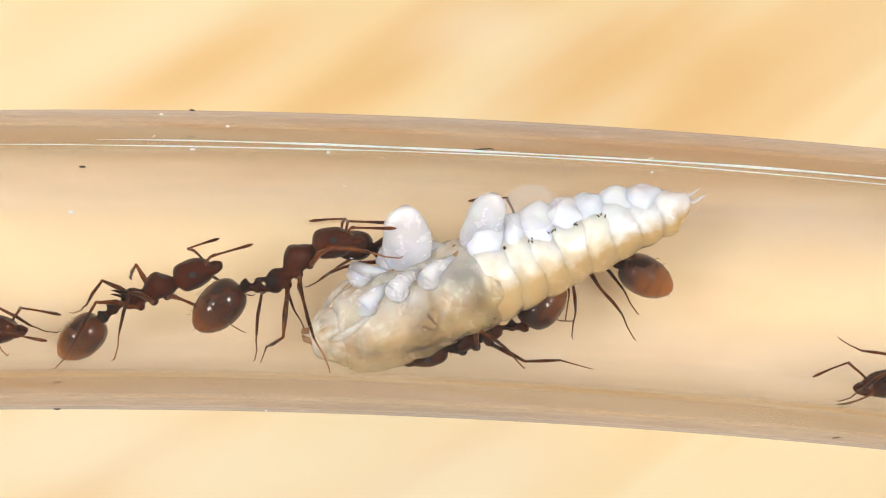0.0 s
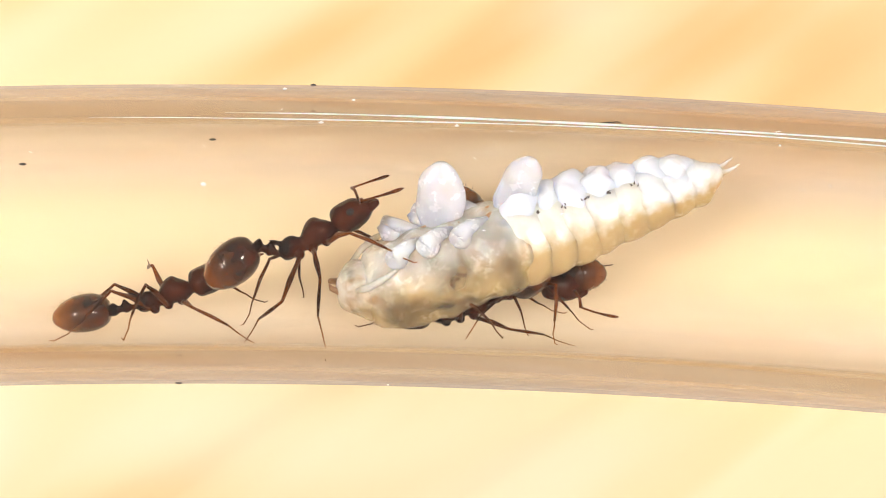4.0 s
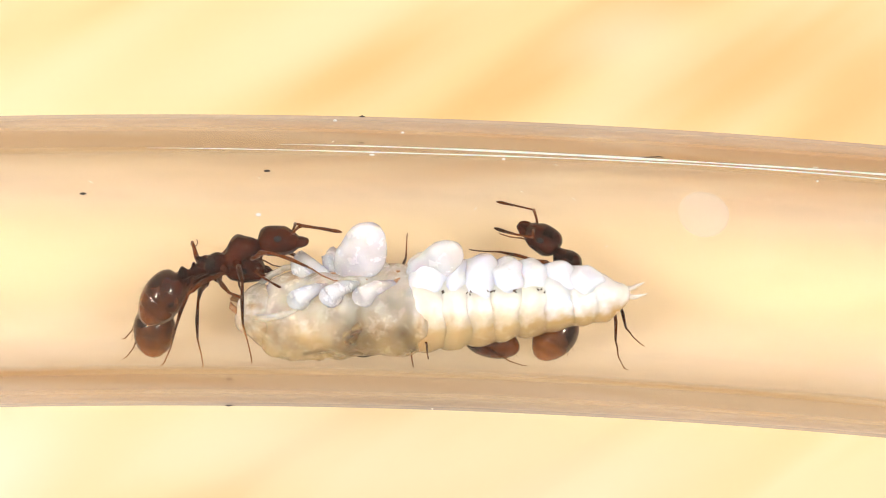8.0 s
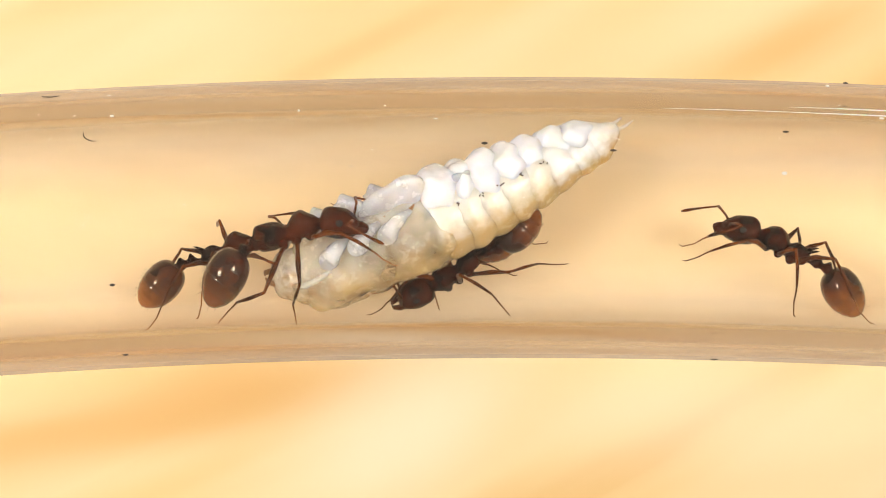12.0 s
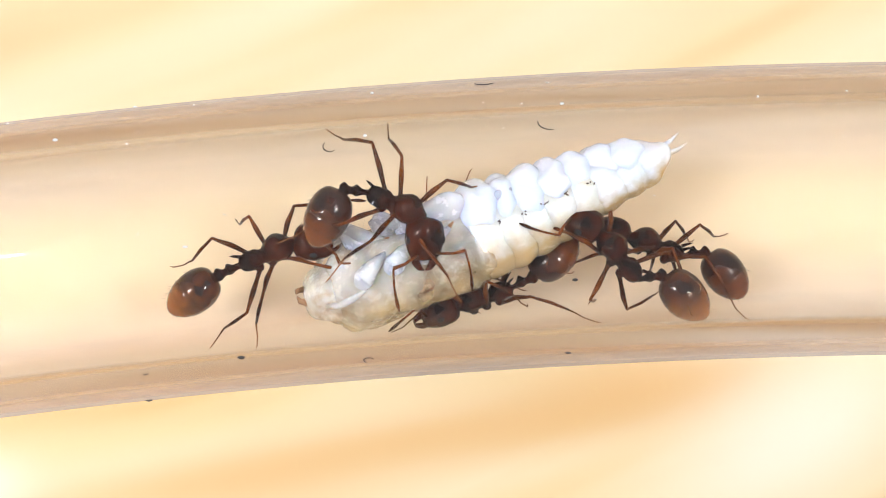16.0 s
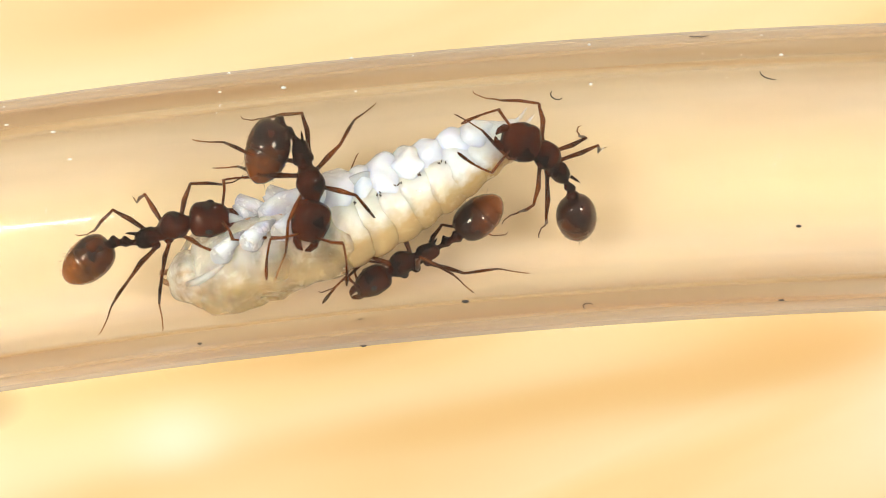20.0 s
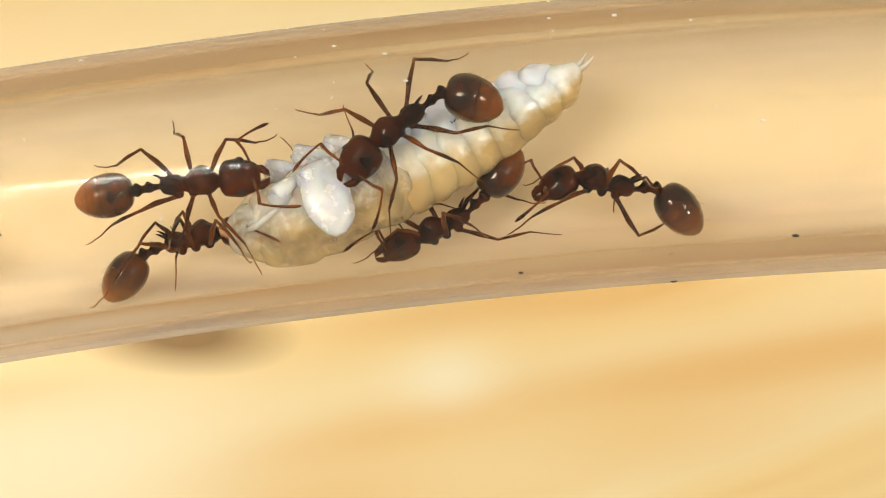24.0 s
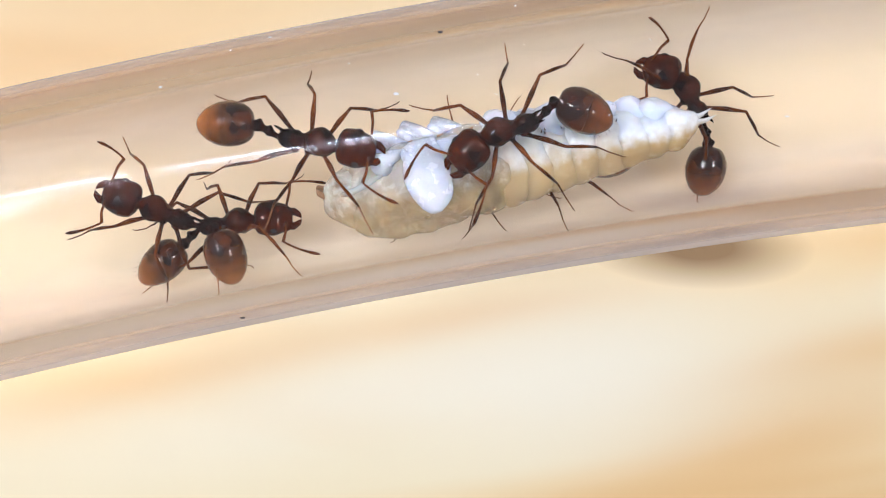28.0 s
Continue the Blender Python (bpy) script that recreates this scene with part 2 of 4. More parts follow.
def pupa_material(name, pale, amber, low, high, milk=0.7, clear=0.0, blotch=0.15, body=1.0):
    """Amber translucent cuticle, chalky white on one side: fat body colour with the lit side painted in."""
    m = Mat(name)
    xyz = m.node("ShaderNodeSeparateXYZ")
    v = m.coords((1000, 1000, 1000))
    m.link(v, xyz.inputs[0])
    cloud = m.noise(v, 0.6, 3.0, 0.55)
    fine = m.noise(v, 2.6, 3.0, 0.6)
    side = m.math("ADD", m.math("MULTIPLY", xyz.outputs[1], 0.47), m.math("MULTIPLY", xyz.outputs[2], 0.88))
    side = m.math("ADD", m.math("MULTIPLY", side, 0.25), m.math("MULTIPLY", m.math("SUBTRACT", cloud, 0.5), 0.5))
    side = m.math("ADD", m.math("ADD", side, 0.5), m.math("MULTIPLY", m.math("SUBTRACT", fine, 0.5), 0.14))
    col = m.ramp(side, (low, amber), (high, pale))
    spots = m.ramp(m.noise(v, 0.7, 3.0, 0.5, 0.8), (0.54, (0, 0, 0)), (0.70, (1, 1, 1)))
    col = m.mix(m.math("MULTIPLY", spots, blotch), col, (0.42, 0.25, 0.10))
    # thin cuticle is clearer in patches
    thick = 1.0
    if body < 1:
        thick = m.math("ADD", m.math("MULTIPLY", m.ramp(m.noise(v, 0.5, 2.0), (0.36, (0, 0, 0)), (0.64, (1, 1, 1))), 0.5), body - 0.25)
    m.set(Base_Color=col, Roughness=m.math("ADD", m.math("MULTIPLY", fine, 0.3), 0.10), IOR=1.42, Subsurface_Weight=milk,
          Subsurface_Radius=(1.0, 0.72, 0.45), Subsurface_Scale=0.0016, Transmission_Weight=clear, Alpha=thick, Coat_Weight=0.35, Coat_Roughness=0.14)
    m.bump(m.noise(v, 4.0, 3.0), 0.2, 0.00008)
    return m.mat


def plain(name, colour, rough, **more):
    m = Mat(name)
    v = m.coords((1000, 1000, 1000))
    n = m.noise(v, 3.0, 2.0)
    m.set(Base_Color=m.ramp(n, (0.3, tuple(c * 0.85 for c in colour)), (0.7, colour)), Roughness=rough, **more)
    return m.mat


def glow(name, colour, strength):
    m = Mat(name)
    m.set(Base_Color=(0.8, 0.8, 0.8, 1), Emission_Color=(*colour, 1), Emission_Strength=strength)
    return m.mat


WOOD = wood_material()
VINYL = tube_material()
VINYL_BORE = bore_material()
CHITIN = chitin_material("chitin", (0.004, 0.0008, 0.0003), (0.046, 0.0062, 0.0006), 0.20, 1.45, 0.10)
GASTER = chitin_material("gaster_chitin", (0.005, 0.0012, 0.0005), (0.050, 0.0075, 0.0009), 0.10, 1.6, 0.60, (0.150, 0.036, 0.004))
AMBER_GASTER = chitin_material("amber_gaster_chitin", (0.008, 0.0018, 0.0007), (0.100, 0.020, 0.002), 0.10, 1.6, 0.60, (0.25, 0.076, 0.010))
LEG = chitin_material("leg_chitin", (0.016, 0.0038, 0.0010), (0.12, 0.029, 0.0045), 0.28)
FOOT = chitin_material("foot_chitin", (0.06, 0.022, 0.007), (0.22, 0.090, 0.028), 0.35)
EYE = plain("eye", (0.012, 0.010, 0.010), 0.15)
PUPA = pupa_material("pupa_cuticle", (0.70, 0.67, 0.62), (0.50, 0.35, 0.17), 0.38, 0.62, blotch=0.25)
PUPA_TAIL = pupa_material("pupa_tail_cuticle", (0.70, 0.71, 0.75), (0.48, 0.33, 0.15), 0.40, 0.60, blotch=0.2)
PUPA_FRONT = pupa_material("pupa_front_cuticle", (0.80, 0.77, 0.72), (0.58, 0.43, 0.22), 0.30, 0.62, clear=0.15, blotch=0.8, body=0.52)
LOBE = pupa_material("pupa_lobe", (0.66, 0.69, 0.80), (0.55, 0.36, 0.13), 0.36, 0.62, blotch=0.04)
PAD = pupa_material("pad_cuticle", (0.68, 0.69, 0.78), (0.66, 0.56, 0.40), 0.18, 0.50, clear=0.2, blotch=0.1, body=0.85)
BRISTLE = plain("bristle", (0.09, 0.05, 0.03), 0.5)
GLEAM_PAINT = plain("gleam_paint", (0.93, 0.92, 0.90), 0.35, Subsurface_Weight=0.5, Subsurface_Scale=0.0003)
CLAW = plain("claw", (0.30, 0.15, 0.06), 0.4)
DUST = plain("dust", (0.85, 0.84, 0.82), 0.6)
SCUFF_FILM = plain("scuff_film", (0.9, 0.9, 0.9), 0.5, Alpha=0.18)
LINT = plain("dark_lint", (0.05, 0.04, 0.035), 0.7)
LAMP_BODY = plain("lamp_plastic", (0.6, 0.6, 0.6), 0.4)
STRIP_GLOW = glow("strip_led", (1.0, 0.98, 0.95), STRIP_STRENGTH)


# ---- mesh helpers (millimetres in, metres out) ----
MM = 0.001


def mesh_object(name, bm, material, smooth=True):
    bmesh.ops.recalc_face_normals(bm, faces=bm.faces)
    data = bpy.data.meshes.new(name)
    bm.to_mesh(data)
    bm.free()
    data.materials.append(material)
    if smooth:
        data.polygons.foreach_set("use_smooth", [True] * len(data.polygons))
    return new(name, data)


def part(name, bm, material, parent, label="", at=None, smooth=True):
    ob = mesh_object(name, bm, material, smooth)
    ob.parent = parent
    if at is not None:
        ob.matrix_basis = at
    return tagged(ob, label) if label else ob


def ring_skin(bm, rings, close_ends=True, closed=False):
    """Skin over a list of rings, each a list of points (mm)."""
    vs = [[bm.verts.new(Vector(p) * MM) for p in ring] for ring in rings]
    n = len(vs[0])
    pairs = list(zip(vs, vs[1:])) + ([(vs[-1], vs[0])] if closed else [])
    for a, b in pairs:
        for i in range(n):
            bm.faces.new((a[i], a[(i + 1) % n], b[(i + 1) % n], b[i]))
    if close_ends and not closed:
        bm.faces.new(vs[0][::-1])
        bm.faces.new(vs[-1])
    return bm


def loft(sections, n=20, bm=None):
    """Body along x: sections of (x, half width y, half height z, z offset)."""
    bm = bm or bmesh.new()
    rings = []
    for x, ry, rz, oz in sections:
        rings.append([(x, ry * math.cos(2 * math.pi * i / n), oz + rz * math.sin(2 * math.pi * i / n)) for i in range(n)])
    return ring_skin(bm, rings)


def smooth_sections(keys, steps):
    """Catmull-Rom between a few key sections."""
    keys = [np.array(k, float) for k in keys]
    pts = [2 * keys[0] - keys[1], *keys, 2 * keys[-1] - keys[-2]]
    out = []
    for i in range(1, len(pts) - 2):
        p0, p1, p2, p3 = pts[i - 1:i + 3]
        for k in range(steps):
            u = k / steps
            q = 0.5 * (2 * p1 + (p2 - p0) * u + (2 * p0 - 5 * p1 + 4 * p2 - p3) * u * u + (3 * p1 - p0 - 3 * p2 + p3) * u ** 3)
            q[1:3] = np.maximum(q[1:3], 0.01)
            out.append(tuple(q))
    out.append(tuple(keys[-1]))
    return out


def limb(points, radii, n=8, bm=None):
    """A round tapering limb along points (mm)."""
    bm = bm or bmesh.new()
    pts = [Vector(p) for p in points]
    rings = []
    for i, p in enumerate(pts):
        d = (pts[min(i + 1, len(pts) - 1)] - pts[max(i - 1, 0)]).normalized()
        side = d.cross(Vector((0.13, 0.29, 0.95))).normalized()
        other = d.cross(side)
        rings.append([p + radii[i] * (math.cos(2 * math.pi * k / n) * side + math.sin(2 * math.pi * k / n) * other) for k in range(n)])
    return ring_skin(bm, rings)


def lumpy(bm, amount, size, seed=0.0):
    """Uneven swelling of a body, amount and size in mm."""
    bm.normal_update()
    for v in bm.verts:
        v.co += v.normal * amount * MM * noise.noise(v.co / (size * MM) + Vector((seed, 3.7 * seed, 0)))
    return bm


def blob(centre, radii, n=12, m=8, bm=None):
    bm = bm or bmesh.new()
    made = bmesh.ops.create_uvsphere(bm, u_segments=n, v_segments=m, radius=MM)
    bmesh.ops.scale(bm, vec=radii, verts=made["verts"])
    bmesh.ops.translate(bm, vec=Vector(centre) * MM, verts=made["verts"])
    return bm


# ---- the board ----
def board():
    bm = bmesh.new()
    bmesh.ops.create_cube(bm, size=1)
    bmesh.ops.scale(bm, vec=(0.6, 0.4, 0.018), verts=bm.verts)
    bmesh.ops.translate(bm, vec=(-0.03, 0, -TUBE_R * MM - 0.009), verts=bm.verts)
    bmesh.ops.bevel(bm, geom=bm.edges[:], offset=0.002, segments=2, affect="EDGES")
    ob = mesh_object("floor", bm, WOOD, smooth=False)
    return tagged(ob, "pale yellow pine board with soft grain under the tube", "board", kind="structure")


board()


# ---- the tube ----
BEND_R = 334.0


def on_tube(s, d, z):
    """Place on the bent tube (mm): s along it to the west, d outward from its axis, z up."""
    a = s / BEND_R
    return Vector((-(BEND_R + d) * math.sin(a), (BEND_R + d) * math.cos(a) - BEND_R, z))


def tube():
    bm = bmesh.new()
    n, m = 120, 96
    shells = []
    for radius in (TUBE_R, TUBE_IN):
        rings = []
        for k in range(n + 1):
            s = -75 + 215 * k / n
            rings.append([on_tube(s, radius * math.cos(2 * math.pi * i / m), radius * math.sin(2 * math.pi * i / m)) for i in range(m)])
        shells.append(rings)
    outer, inner = shells
    loop = outer + inner[::-1]
    ring_skin(bm, loop, closed=True)
    ob = mesh_object("tube", bm, VINYL)
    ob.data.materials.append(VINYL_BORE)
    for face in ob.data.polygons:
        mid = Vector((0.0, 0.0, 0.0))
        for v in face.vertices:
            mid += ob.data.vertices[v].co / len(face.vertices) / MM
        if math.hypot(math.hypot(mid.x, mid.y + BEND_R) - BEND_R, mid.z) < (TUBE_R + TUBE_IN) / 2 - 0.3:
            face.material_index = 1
    ob.visible_shadow = False
    # thin pale ridges stand in for the bright line of light on the wall
    for s0, s1, wide, angle in GLEAM_LINES:
        pts, radii = [], []
        for k in range(61):
            u = k / 60
            a = radians(angle + 0.5 * math.sin(9 * u + wide * 40))
            pts.append(on_tube(s0 + (s1 - s0) * u, TUBE_R * math.cos(a), TUBE_R * math.sin(a)))
            radii.append(wide * min(1.0, 8 * u, 8 * (1 - u)) * (0.75 + 0.35 * math.sin(31 * u) * math.sin(13 * u)) + 0.004)
        part("seam", limb(pts, radii, 6), GLEAM_PAINT, ob, "thin pale ridge standing in for a bright gleam along the clear wall")
    return tagged(ob, "clear bent vinyl tube with thick walls lying on the board", "tube")


tube()


# ---- lamps over the board ----
def strip_lamp():
    """A lit tube lamp high over the west end; its glint runs along the vinyl."""
    base = tagged(new("strip_lamp"), "lit white tube lamp over the board on two posts", "lamp")
    x0, x1 = STRIP_X
    y0, y1 = STRIP_Y
    part("light_rod", limb([(x0, y0, STRIP_Z), (x1, y1, STRIP_Z)], [STRIP_W, STRIP_W], 10), STRIP_GLOW, base, "glowing white rod")
    for u in (0.5, 0.97):
        x, y = x0 + (x1 - x0) * u, y0 + (y1 - y0) * u
        part("post", limb([(x, y, -TUBE_R), (x, y, STRIP_Z - STRIP_W)], [1.5, 1.5], 12), LAMP_BODY, base)


strip_lamp()


# ---- ants ----
def build_ant():
    ant = tagged(new("ant"), "glossy dark reddish-brown worker ant in the tube", "ant", "ants in the tube")
    # mesosoma with its humped back and narrow waist end
    meso = smooth_sections([(-1.16, 0.10, 0.12, -0.02), (-1.06, 0.26, 0.30, 0.0), (-0.78, 0.38, 0.42, 0.06), (-0.42, 0.37, 0.40, 0.08),
                            (-0.16, 0.30, 0.30, -0.02), (0.16, 0.44, 0.46, 0.12), (0.58, 0.58, 0.56, 0.16), (0.95, 0.47, 0.42, 0.06),
                            (1.18, 0.26, 0.25, 0.0), (1.30, 0.17, 0.17, -0.02)], 4)
    bm = lumpy(loft(meso, 24), 0.05, 0.35)
    for side in (-1, 1):
        limb([(-0.95, side * 0.16, 0.36), (-1.20, side * 0.20, 0.58), (-1.33, side * 0.21, 0.66)], [0.08, 0.05, 0.01], 6, bm)
        for x in (0.70, 0.12, -0.46):
            blob((x, side * 0.27, -0.26), (0.21, 0.18, 0.24), 8, 6, bm)
    part("mesosoma", bm, CHITIN, ant)

    # head, its joint at the origin
    keys = [(0.0, 0.16, 0.15, 0.0), (0.08, 0.50, 0.40, 0.04), (0.30, 0.72, 0.56, 0.06), (0.72, 0.79, 0.62, 0.04),
            (1.15, 0.72, 0.54, 0.0), (1.45, 0.56, 0.38, -0.05), (1.62, 0.36, 0.22, -0.08)]
    head = part("head", lumpy(loft(smooth_sections(keys, 4), 26), 0.05, 0.4, 1.0), CHITIN, ant, at=Matrix.Translation((NECK * MM, 0, 0)))
    for side in (-1, 1):
        part("eye", blob((0.85, side * 0.70, 0.22), (0.17, 0.09, 0.15)), EYE, head, "small black compound eye")
        bm = bmesh.new()
        pts = [(1.42, side * 0.36, -0.10), (1.68, side * 0.36, -0.12), (1.90, side * 0.20, -0.14), (1.99, side * 0.04, -0.15)]
        limb(pts, [0.16, 0.17, 0.12, 0.03], 8, bm)
        part("mandible", bm, CHITIN, head)
        # the elbowed antenna, its socket at its origin
        bm = bmesh.new()
        limb([(0, 0, 0), (0.06, side * 0.30, 0.16), (0.14, side * 0.75, 0.30), (0.12, side * 1.20, 0.34)], [0.055, 0.055, 0.06, 0.075], 7, bm)
        fun, radii = [], []
        for k in range(10):
            u = k / 9
            fun.append((0.12 + 1.55 * u, side * (1.20 + 0.52 * u - 0.30 * u * u), 0.34 - 0.50 * u))
            radii.append((0.05 + 0.045 * max(0, u - 0.45) / 0.55) * (1.0 if k % 2 else 0.84) if k < 9 else 0.03)
        limb(fun, radii, 7, bm)
        part("antenna", bm, LEG, head, "elbowed antenna with a thicker club", Matrix.Translation(Vector((1.36, side * 0.28, 0.22)) * MM))

    # waist and gaster, joint at the origin, pointing backwards
    part("petiole", loft(smooth_sections([(0.02, 0.11, 0.11, 0), (-0.24, 0.12, 0.13, 0.02), (-0.46, 0.21, 0.32, 0.12),
                                                   (-0.62, 0.15, 0.18, 0.05), (-0.76, 0.16, 0.16, 0.02), (-0.96, 0.28, 0.30, 0.06),
                                                   (-1.14, 0.17, 0.19, 0.0)], 4), 14), CHITIN, ant,
                  "narrow two-knotted waist", Matrix.Translation((WAIST * MM, 0, 0)))
    sec = []
    for k in range(33):
        u = k / 32
        x = -2.42 * u - 0.02
        r = math.sqrt(max(0.0, 1 - (2 * u ** 0.86 - 1) ** 2)) ** (0.85 if u < 0.5 else 1.10)
        r = max(r, 0.06)
        for edge in (0.52, 0.72, 0.87):
            if 0 < u - edge < 0.04:
                r *= 0.97
        sec.append((x, 0.88 * r, 0.86 * r, 0.06 - 0.12 * u))
    root = Matrix.Translation(((WAIST + GASTER_ROOT) * MM, 0, 0))
    gaster = part("gaster", loft(sec, 28), GASTER, ant, "shiny egg-shaped gaster, dark in front and amber behind", root)
    bm = bmesh.new()
    rnd = random.Random(5)
    for _ in range(60):
        u, a = rnd.uniform(0.25, 0.97), rnd.uniform(0, 2 * math.pi)
        r = math.sqrt(max(0.0, 1 - (2 * u ** 0.86 - 1) ** 2))
        p = Vector((-0.02 - 2.42 * u, 0.87 * r * math.cos(a), 0.05 + 0.83 * r * math.sin(a)))
        d = Vector((-0.15, 0.10 * math.cos(a), 0.10 * math.sin(a)))
        limb([p, p + d], [0.008, 0.003], 3, bm)
    tagged(part("gaster_hair", bm, LEG, gaster), kind="stuff")

    # legs: thigh > shin and foot; each leg's joint at its origin
    for side in (-1, 1):
        for name, x, fan in (("front", 0.70, 38), ("middle", 0.12, -12), ("hind", -0.46, -46)):
            a = radians(fan)
            out = Vector((math.sin(a), side * math.cos(a), 0))
            grow = 1.18 if name == "hind" else 1.0
            a2, a3 = radians(fan * 1.75 - (18 if name == "middle" else 0)), radians(fan * 1.25)
            shin_way = Vector((math.sin(a2), side * math.cos(a2), 0))
            foot_way = Vector((math.sin(a3), side * math.cos(a3), 0))
            knee = out * 1.50 * grow + Vector((0, 0, 0.85))
            ankle = knee + shin_way * 1.10 * grow + Vector((0, 0, -1.15))
            toe = ankle + foot_way * 0.95 * grow + Vector((0, 0, -0.70))
            mid = knee * 0.55 + Vector((0, 0, 0.12))
            joint = Matrix.Translation(Vector((x, side * 0.30, -0.34)) * MM)
            leg = part("leg", limb([(0, 0, 0), knee * 0.22, mid, knee * 0.9, knee], [0.11, 0.085, 0.115, 0.068, 0.06], 8), LEG, ant, at=joint)
            leg["toe"], leg["knee"], leg["ankle"] = toe, knee, ankle
            leg["swing"] = side * (1 if name == "middle" else -1)
            shin = knee.lerp(ankle, 0.55) + Vector((0, 0, 0.07))
            part("shin", limb([knee, knee.lerp(ankle, 0.12), shin, ankle], [0.058, 0.06, 0.078, 0.048], 7), LEG, leg)
            foot = ankle.lerp(toe, 0.5) + Vector((0, 0, -0.10))
            part("foot", limb([ankle, ankle.lerp(toe, 0.2), foot, toe, toe + foot_way * 0.16 + Vector((0, 0, 0.05))], [0.042, 0.036, 0.03, 0.027, 0.016], 6), FOOT, leg)
    return ant


# ---- the beetle pupa ----
SEGMENTS = 8


def pad_pose(x, y, lean):
    """Pose of a wing pad that leans by some degrees towards the tail."""
    return Matrix.Translation(Vector((x, y, 1.35)) * MM) @ pose(0, 0, 0, 0, -90 + lean, 0) @ pose(0, 0, 0, 80, 0, 0)


def pad_across(x, angle):
    """Pose of a wing pad that lies across the body, at some degrees round it."""
    c, k = math.cos(radians(angle)), math.sin(radians(angle))
    along, out = Vector((0, -k, c)), Vector((0, c, k))
    m = Matrix((along, Vector((1, 0, 0)), out)).transposed().to_4x4()
    m.translation = (2.15 * out - 1.05 * along + Vector((x, 0, 0))) * MM
    return m


def build_pupa():
    pupa = tagged(new("beetle_pupa"), "creamy white beetle pupa with a tapering ringed abdomen", "pupa")
    # front half: x from -6.4 (head) to 0
    keys = [(-1.2, 1.86, 1.86, 0), (-1.9, 1.92, 1.90, 0), (-2.35, 1.84, 1.82, 0), (-2.9, 1.94, 1.92, -0.05), (-3.6, 1.90, 1.88, -0.08), (-4.0, 1.92, 1.86, -0.1), (-4.5, 1.96, 1.90, -0.15), (-5.3, 1.70, 1.55, -0.25),
            (-5.7, 1.36, 1.25, -0.3)]
    keys = [(0.25, 1.70, 1.68, 0), (-0.25, 1.82, 1.80, 0)] + [(1.1 * k[0], *k[1:]) for k in keys]
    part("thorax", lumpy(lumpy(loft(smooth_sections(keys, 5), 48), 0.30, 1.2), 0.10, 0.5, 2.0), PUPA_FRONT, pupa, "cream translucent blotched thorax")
    hk = [(-5.3, 1.30, 1.15, -0.1), (-5.8, 1.34, 1.22, 0.0), (-6.3, 1.15, 1.05, 0.10), (-6.7, 0.75, 0.70, 0.15), (-6.9, 0.30, 0.30, 0.15)]
    hk = [(k[0] - 0.55, *k[1:]) for k in hk]
    head = part("head", lumpy(loft(smooth_sections(hk, 4), 28), 0.15, 0.7), PUPA_FRONT, pupa, "bowed pale head")
    for side in (-1, 1):
        part("mandible", limb([(-7.30, side * 0.35, 0.55), (-7.55, side * 0.25, 0.75), (-7.60, side * 0.06, 0.85)], [0.14, 0.12, 0.03], 8), CLAW, head,
             "brown mandible")
        part("eye", blob((-6.75, side * 0.95, 0.35), (0.20, 0.14, 0.22)), BRISTLE, head, "small brown eye spot")
        bm = limb([(-6.55, side * 0.95, 0.8), (-6.05, side * 1.30, 1.05), (-5.45, side * 1.42, 1.30), (-4.75, side * 1.35, 1.50)],
                  [0.12, 0.14, 0.14, 0.07], 10)
        part("antenna", bm, PUPA_FRONT, head, "beaded white antenna")
        # folded legs with white knobbly knees
        for x, lift in ((-4.7, 0.25), (-3.4, 0.4), (-2.1, 0.3)):
            knee = (x - 0.1, side * 1.25, 1.7 + lift)
            bm = limb([(x + 0.3, side * 0.55, 1.5), (x, side * 0.95, 1.5 + lift * 0.6), knee], [0.34, 0.44, 0.36], 12)
            leg = part("leg", bm, PAD, pupa, "folded white leg")
            part("shin", limb([knee, (x + 0.5, side * 0.75, 1.7 + lift * 0.8), (x + 1.2, side * 0.30, 1.75)], [0.36, 0.30, 0.14], 10), PAD, leg)
            part("claw", limb([(x + 1.2, side * 0.30, 1.80), (x + 1.45, side * 0.22, 1.95)], [0.10, 0.03], 6), CLAW, leg, "brown claw")
    # two upright white wing pads on the belly side
    for x, y, tall, lean in ((-2.8, 0.45, 3.0, 16), (-0.1, 0.30, 2.5, 38)):
        blade = smooth_sections([(0.0, 0.50, 0.26, 0), (0.5, 0.72, 0.34, 0.04), (1.2, 0.80, 0.36, 0.08), (1.9, 0.70, 0.30, 0.06), (2.3, 0.50, 0.24, 0.0),
                                 (2.5, 0.20, 0.12, 0)], 4)
        blade = [tuple(v * tall / 2.5 for v in b) for b in blade]
        pad = part("wing_pad", lumpy(loft(blade, 28), 0.09, 0.8, x), PAD, pupa, "white wing pad, upright and later folded down", pad_pose(x, y, lean))
        pad["place"] = (x, y, lean)
    # abdomen rings, each with its joint where the abdomen begins
    length = 8.3
    rnd = random.Random(3)
    for i in range(SEGMENTS):
        a, b = length * i / SEGMENTS, length * (i + 1) / SEGMENTS
        r0 = 1.80 * (1 - 0.55 * (i / SEGMENTS) ** 1.3)
        r1 = 1.80 * (1 - 0.55 * ((i + 1) / SEGMENTS) ** 1.3)
        w = b - a
        keys = [(-0.12 * w, r0 * 0.96, r0 * 0.96, 0), (0.10 * w, r0 * 1.0, r0 * 1.0, 0), (0.45 * w, (r0 + r1) / 2 * 1.03, (r0 + r1) / 2 * 1.04, 0),
                (0.85 * w, r1 * 1.0, r1 * 1.0, 0), (1.08 * w, r1 * 0.96, r1 * 0.96, 0)]
